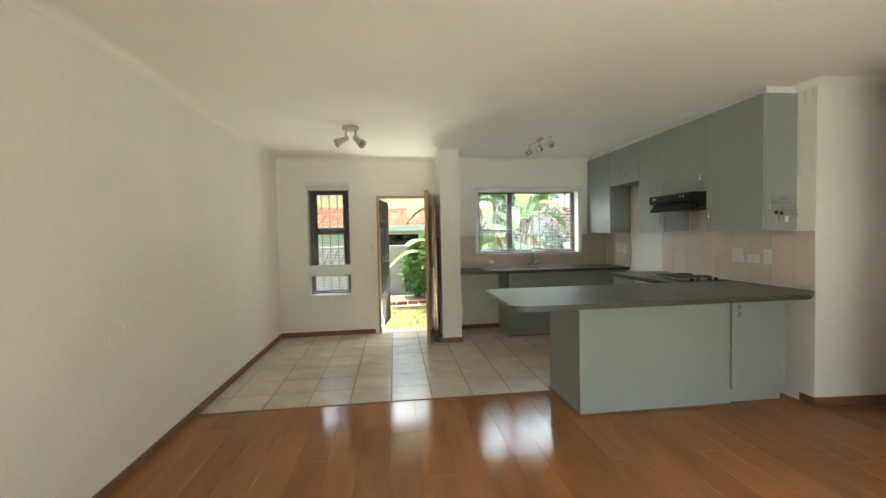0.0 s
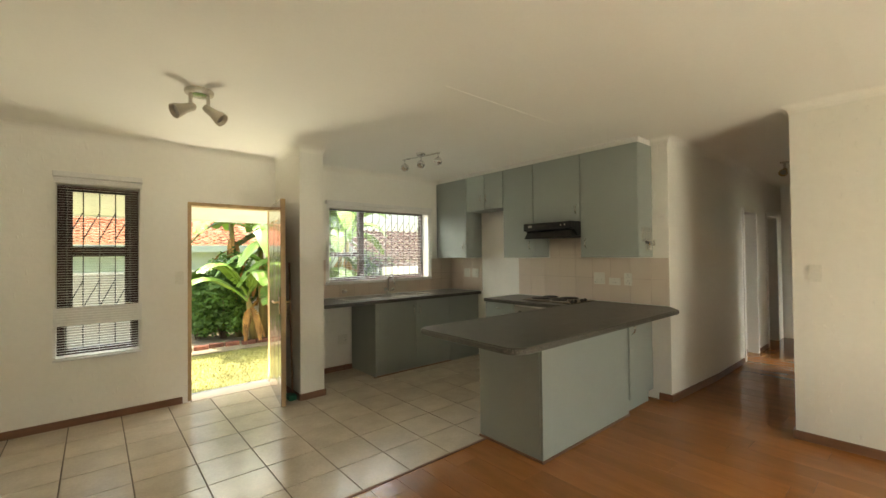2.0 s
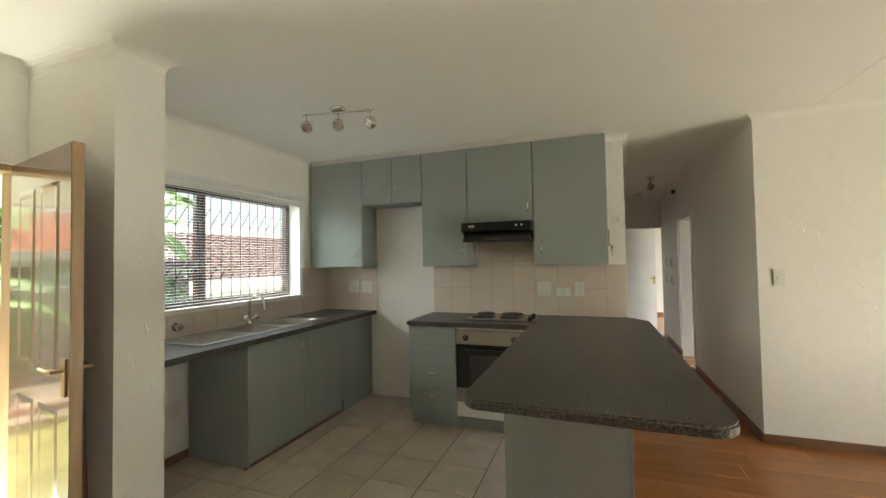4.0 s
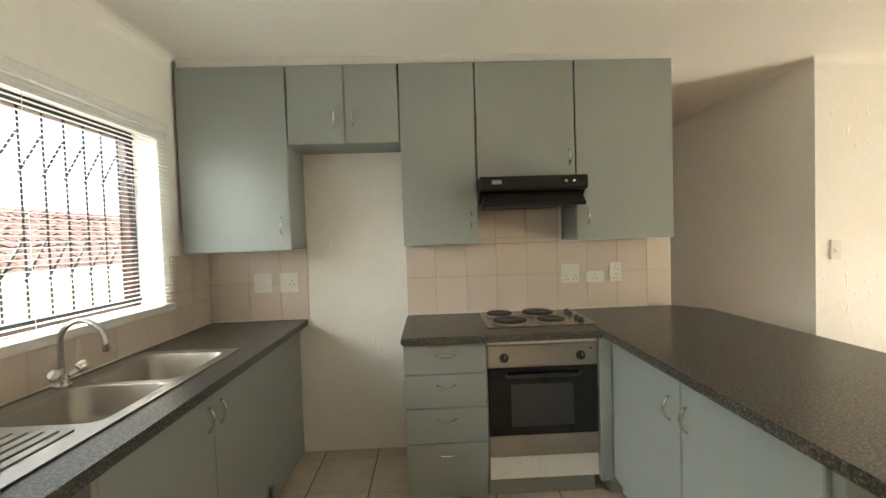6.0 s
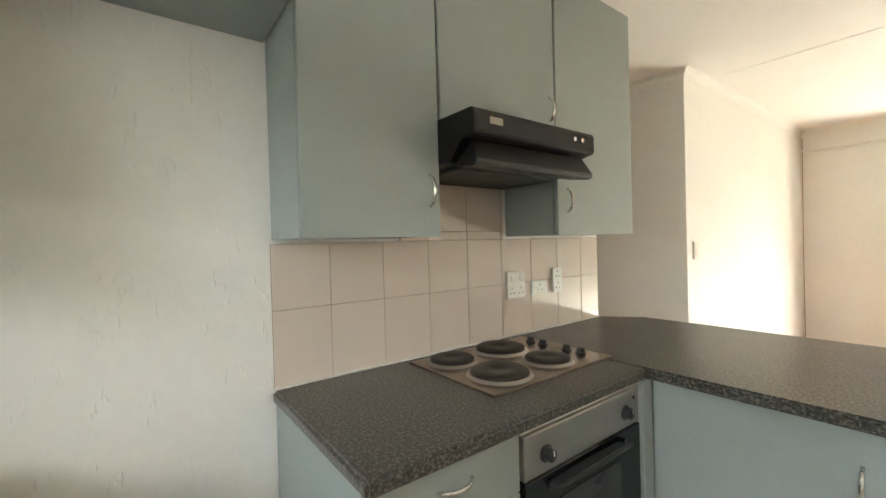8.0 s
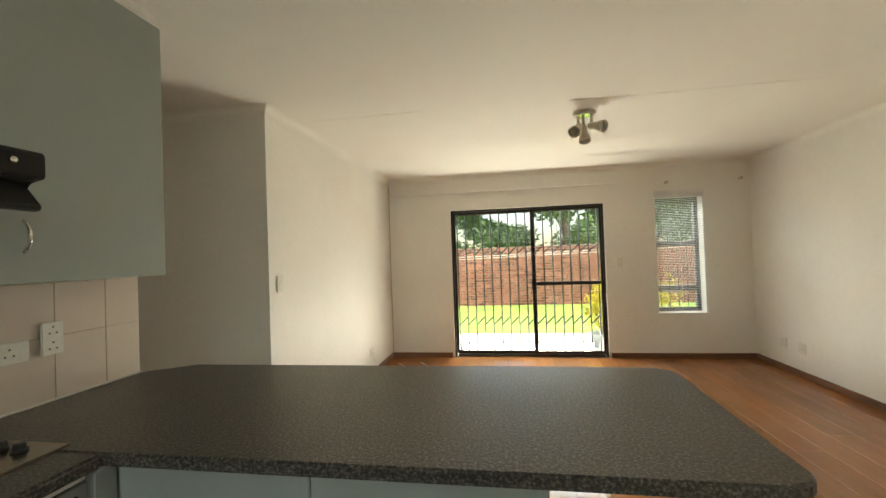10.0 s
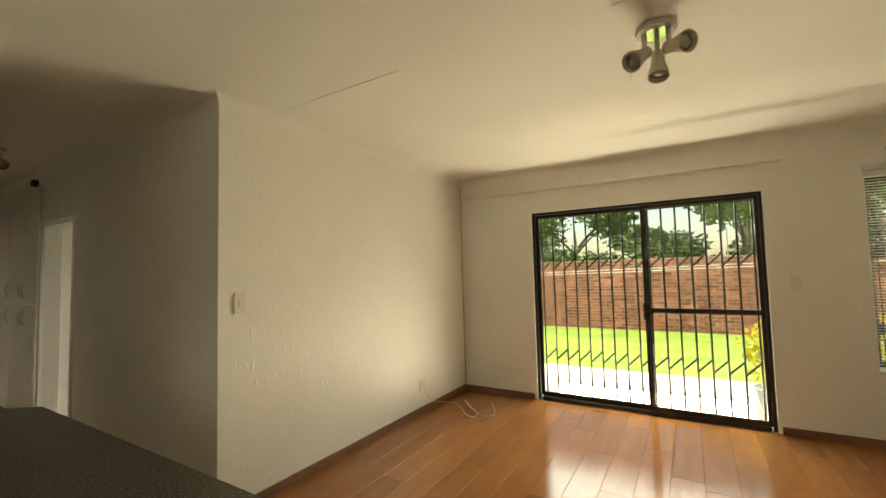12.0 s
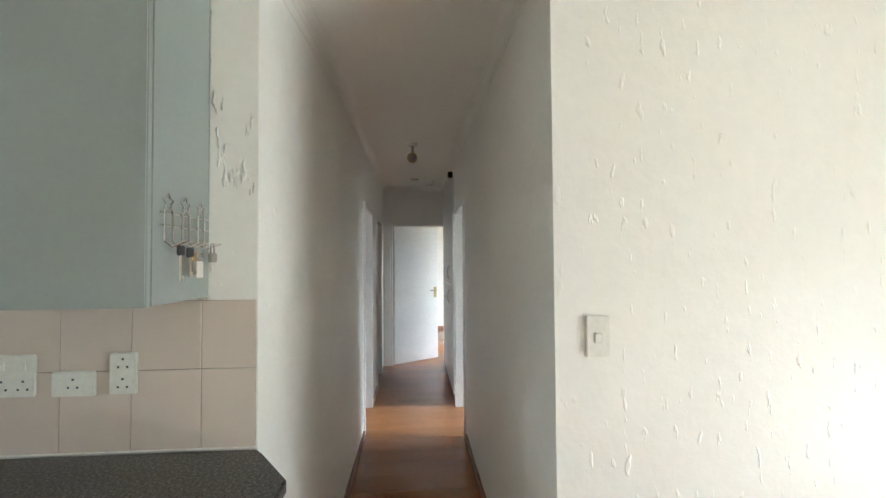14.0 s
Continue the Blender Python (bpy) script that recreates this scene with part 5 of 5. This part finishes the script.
finish("post", bm, POT, fence)
wl = empty("washing_line", (1.5, -5.2, 1.4), "white washing lines across the lawn", "washing line")
for y, z in ((-5.0, 1.33), (-5.3, 1.38)):
    tube("line", [(-3.5, y, z + 0.12), (1.5, y, z), (6.5, y, z - 0.12)], 0.0045, CABLE, wl)
bm = bmesh.new()
for x, z in ((-3.5, 1.52), (6.5, 1.30)):
    add_tube(bm, [(x, -5.0, -0.1), (x, -5.0, z)], 0.03, 8)
    add_tube(bm, [(x, -5.3, -0.1), (x, -5.3, z)], 0.03, 8)
finish("post", bm, POT, wl)
for k, (x, y, h, r) in enumerate(((4.6, -13, 3.6, 2.0), (1.6, -13.5, 2.9, 1.8), (-0.6, -10.2, 4.4, 1.9), (-3.6, -11.5, 3.8, 2.0), (7.6, -12, 4.8, 2.2), (-7, -12, 4.5, 2.2), (11, -13, 5, 2.4))):
    tree(x, y, h, r, 4200, LEAFD, 40 + k, "leafy green tree beyond the brick wall")
for k, (x, y, h, r) in enumerate(((-3.5, 13.2, 3.0, 1.0), (5.5, 16.5, 4.0, 1.8))):
    tree(x, y, h, r, 1800, LEAF, 60 + k, "leafy green tree beyond the garden wall")

# ---- pieces: brick wall ----
bw = empty("wall_garden_back", (1.5, -7.3, -0.1), "weathered red brick boundary wall", "garden wall", kind="structure")
box("mortar", -9, 12, -7.40, -7.205, -0.1, 1.60, MORTAR, bw)
o_ = origin(bw)
bm = bmesh.new()
add_box(bm, 0, 0.215, 0, 0.02, 0, 0.066)
bmesh.ops.bevel(bm, geom=bm.edges[:], offset=0.004, segments=1, affect="EDGES")
brick_mesh = bpy.data.meshes.new("brick")
bm.to_mesh(brick_mesh)
bm.free()
brick_mesh.materials.append(BRICK)
far = bmesh.new()
rnd = random.Random(12)
for r in range(22):
    for c in range(92):
        x, z = -9 + c * 0.227 + (0.113 if r % 2 else 0), -0.09 + r * 0.0765
        dy = rnd.uniform(0, 0.008)
        if -0.4 < x < 2.7:
            b = new("brick", brick_mesh)
            b.parent = bw
            b.location = Vector((x, -7.215 + dy, z)) - o_
        else:
            add_box(far, x, x + 0.215, -7.215 + dy, -7.195 + dy, z, z + 0.066)
tagged(finish("bricks", far, BRICKFAR, bw), kind="stuff")

# ---- pieces: wall tiles ----
def tiling(name, axis, lo, hi, z0, z1, plane, s, start, w, h, zstart, label, skip=()):
    """Wall tiles on a plane of x or y, cut at the edges; s points out of the wall."""
    f = empty(name, ((lo + hi) / 2, plane, z0) if axis == "x" else (plane, (lo + hi) / 2, z0), label, "wall tiles", kind="structure")
    c = (lo, hi, plane, plane + s * 0.004) if axis == "x" else (plane, plane + s * 0.004, lo, hi)
    box("grout", min(c[0], c[1]), max(c[0], c[1]), min(c[2], c[3]), max(c[2], c[3]), z0, z1, WGROUT, f)
    shared = {}
    u = start
    while u > lo:
        u -= w
    while u < hi:
        z = zstart
        while z > z0:
            z -= h
        while z < z1:
            a, b, c0, d = max(u, lo) + 0.0012, min(u + w, hi) - 0.0012, max(z, z0) + 0.0012, min(z + h, z1) - 0.0012
            if b - a > 0.01 and d - c0 > 0.01:
                k = (round(b - a, 4), round(d - c0, 4))
                if k not in shared:
                    bm = bmesh.new()
                    e = (0, k[0], min(0, s * 0.0035), max(0, s * 0.0035)) if axis == "x" else (min(0, s * 0.0035), max(0, s * 0.0035), 0, k[0])
                    add_box(bm, *e, 0, k[1])
                    bmesh.ops.bevel(bm, geom=bm.edges[:], offset=0.001, segments=1, affect="EDGES")
                    me = bpy.data.meshes.new("tile")
                    bm.to_mesh(me)
                    bm.free()
                    me.materials.append(WTILE)
                    shared[k] = me
                t = new("tile", shared[k])
                t.parent = f
                p = (a, plane + s * 0.0042, c0) if axis == "x" else (plane + s * 0.0042, a, c0)
                t.location = Vector(p) - f.location
            z += h
        u += w


tiling("tiles_hob", "y", 3.155, 4.957, 0.901, 1.36, EK, -1, 3.938, 0.2065, 0.248, 0.90, "pinkish cream painted wall tiles behind the hob")
tiling("tiles_hood", "y", 3.92, 4.48, 1.361, 1.62, EK, -1, 3.938, 0.2065, 0.248, 1.396, "pinkish cream painted wall tiles under the hood")
tiling("tiles_corner", "y", 5.617, N - 0.009, 0.901, 1.36, EK, -1, 3.938, 0.2065, 0.248, 0.90, "pinkish cream painted wall tiles in the corner")
tiling("tiles_sink", "x", 0.847, EK - 0.001, 0.901, 1.058, N, -1, 0.95, 0.2065, 0.248, 0.90, "pinkish cream painted wall tiles behind the sink")
tiling("tiles_window_side", "x", 0.847, 1.187, 1.058, 1.36, N, -1, 0.95, 0.2065, 0.248, 0.90, "pinkish cream painted wall tiles beside the window")
tiling("tiles_window_side", "x", 2.823, EK - 0.001, 1.058, 1.36, N, -1, 0.95, 0.2065, 0.248, 0.90, "pinkish cream painted wall tiles beside the window")

for c in ((EK - 0.017, EK - 0.0085, 3.15, 4.957, 0.9005, 0.907), (EK - 0.017, EK - 0.0085, 5.63, N - 0.016, 0.9005, 0.907), (0.85, EK - 0.02, N - 0.017, N - 0.0085, 0.9005, 0.907)):
    tagged(box("trim_sealant", *c, PLASTIC, bevel=0.002), "white sealant bead between worktop and tiles", "sealant", kind="structure")

# ---- pieces: tiled floor ----
TY = 3.80
tf = empty("floor_tiled", (0.8, 5.0, 0), "cream ceramic floor tiles with dark grout", "tiled floor", kind="structure")
box("grout", W, EK, TY, N, -0.1, -0.004, GROUT, tf)
shared = {}
for i in range(-5, 10):
    for j in range(8):
        a, b = max(-0.052 + i * 0.349, W), min(-0.052 + (i + 1) * 0.349, EK)
        c, d = max(TY - 0.02 + j * 0.3515, TY), min(TY - 0.02 + (j + 1) * 0.3515, N)
        if b - a < 0.02 or d - c < 0.02:
            continue
        k = (round(b - a - 0.007, 3), round(d - c - 0.007, 3))
        if k not in shared:
            bm = bmesh.new()
            add_box(bm, 0, k[0], 0, k[1], -0.006, 0.0)
            bmesh.ops.bevel(bm, geom=bm.edges[:], offset=0.0015, segments=1, affect="EDGES")
            me = bpy.data.meshes.new("tile")
            bm.to_mesh(me)
            bm.free()
            me.materials.append(TILE)
            shared[k] = me
        t = new("tile", shared[k])
        t.parent = tf
        t.location = Vector((a + 0.0035, c + 0.0035, 0)) - tf.location
tagged(box("trim_floor_edge", W + 0.017, 1.375, TY - 0.02, TY - 0.0, -0.004, 0.004, SKIRT, bevel=0.0015), "dark strip between wood and tile floor", "trim", kind="structure")

# ---- pieces: plank floor ----
wf = empty("floor_wood", (0.8, 1.5, 0), "glossy orange laminate plank floor", "wooden floor", kind="structure")
box("underlay", W, E + 0.11, S, TY - 0.021, -0.1, -0.004, UNDER, wf)
box("underlay", E + 0.11, 10.6, S, N, -0.1, -0.004, UNDER, wf)
shared = {}
rnd = random.Random(5)


def plank(a, b, c, d):
    k = (round(b - a, 3), round(d - c, 3))
    if k[0] < 0.01 or k[1] < 0.02:
        return
    if k not in shared:
        bm = bmesh.new()
        add_box(bm, 0, k[0] - 0.0012, 0, k[1] - 0.0012, -0.006, 0.0)
        bmesh.ops.bevel(bm, geom=bm.edges[:], offset=0.0008, segments=1, affect="EDGES")
        me = bpy.data.meshes.new("plank")
        bm.to_mesh(me)
        bm.free()
        me.materials.append(PLANK)
        shared[k] = me
    p = new("plank", shared[k])
    p.parent = wf
    p.location = Vector((a, c, 0)) - wf.location


PW, PL = 0.192, 1.20
x, i = W, 0
while x < 10.6:
    lo, hi = (S, TY - 0.021) if x < E else ((CR - 0.12, CL + 0.12) if x < HX else (1.0, 4.2))
    y = lo - (i * 0.4 + rnd.choice((0, 0.15, 0.3))) % PL
    while y < hi:
        plank(x, min(x + PW, 10.6), round(max(y, lo), 2), round(min(y + PL, hi), 2))
        y += PL
    x += PW
    i += 1
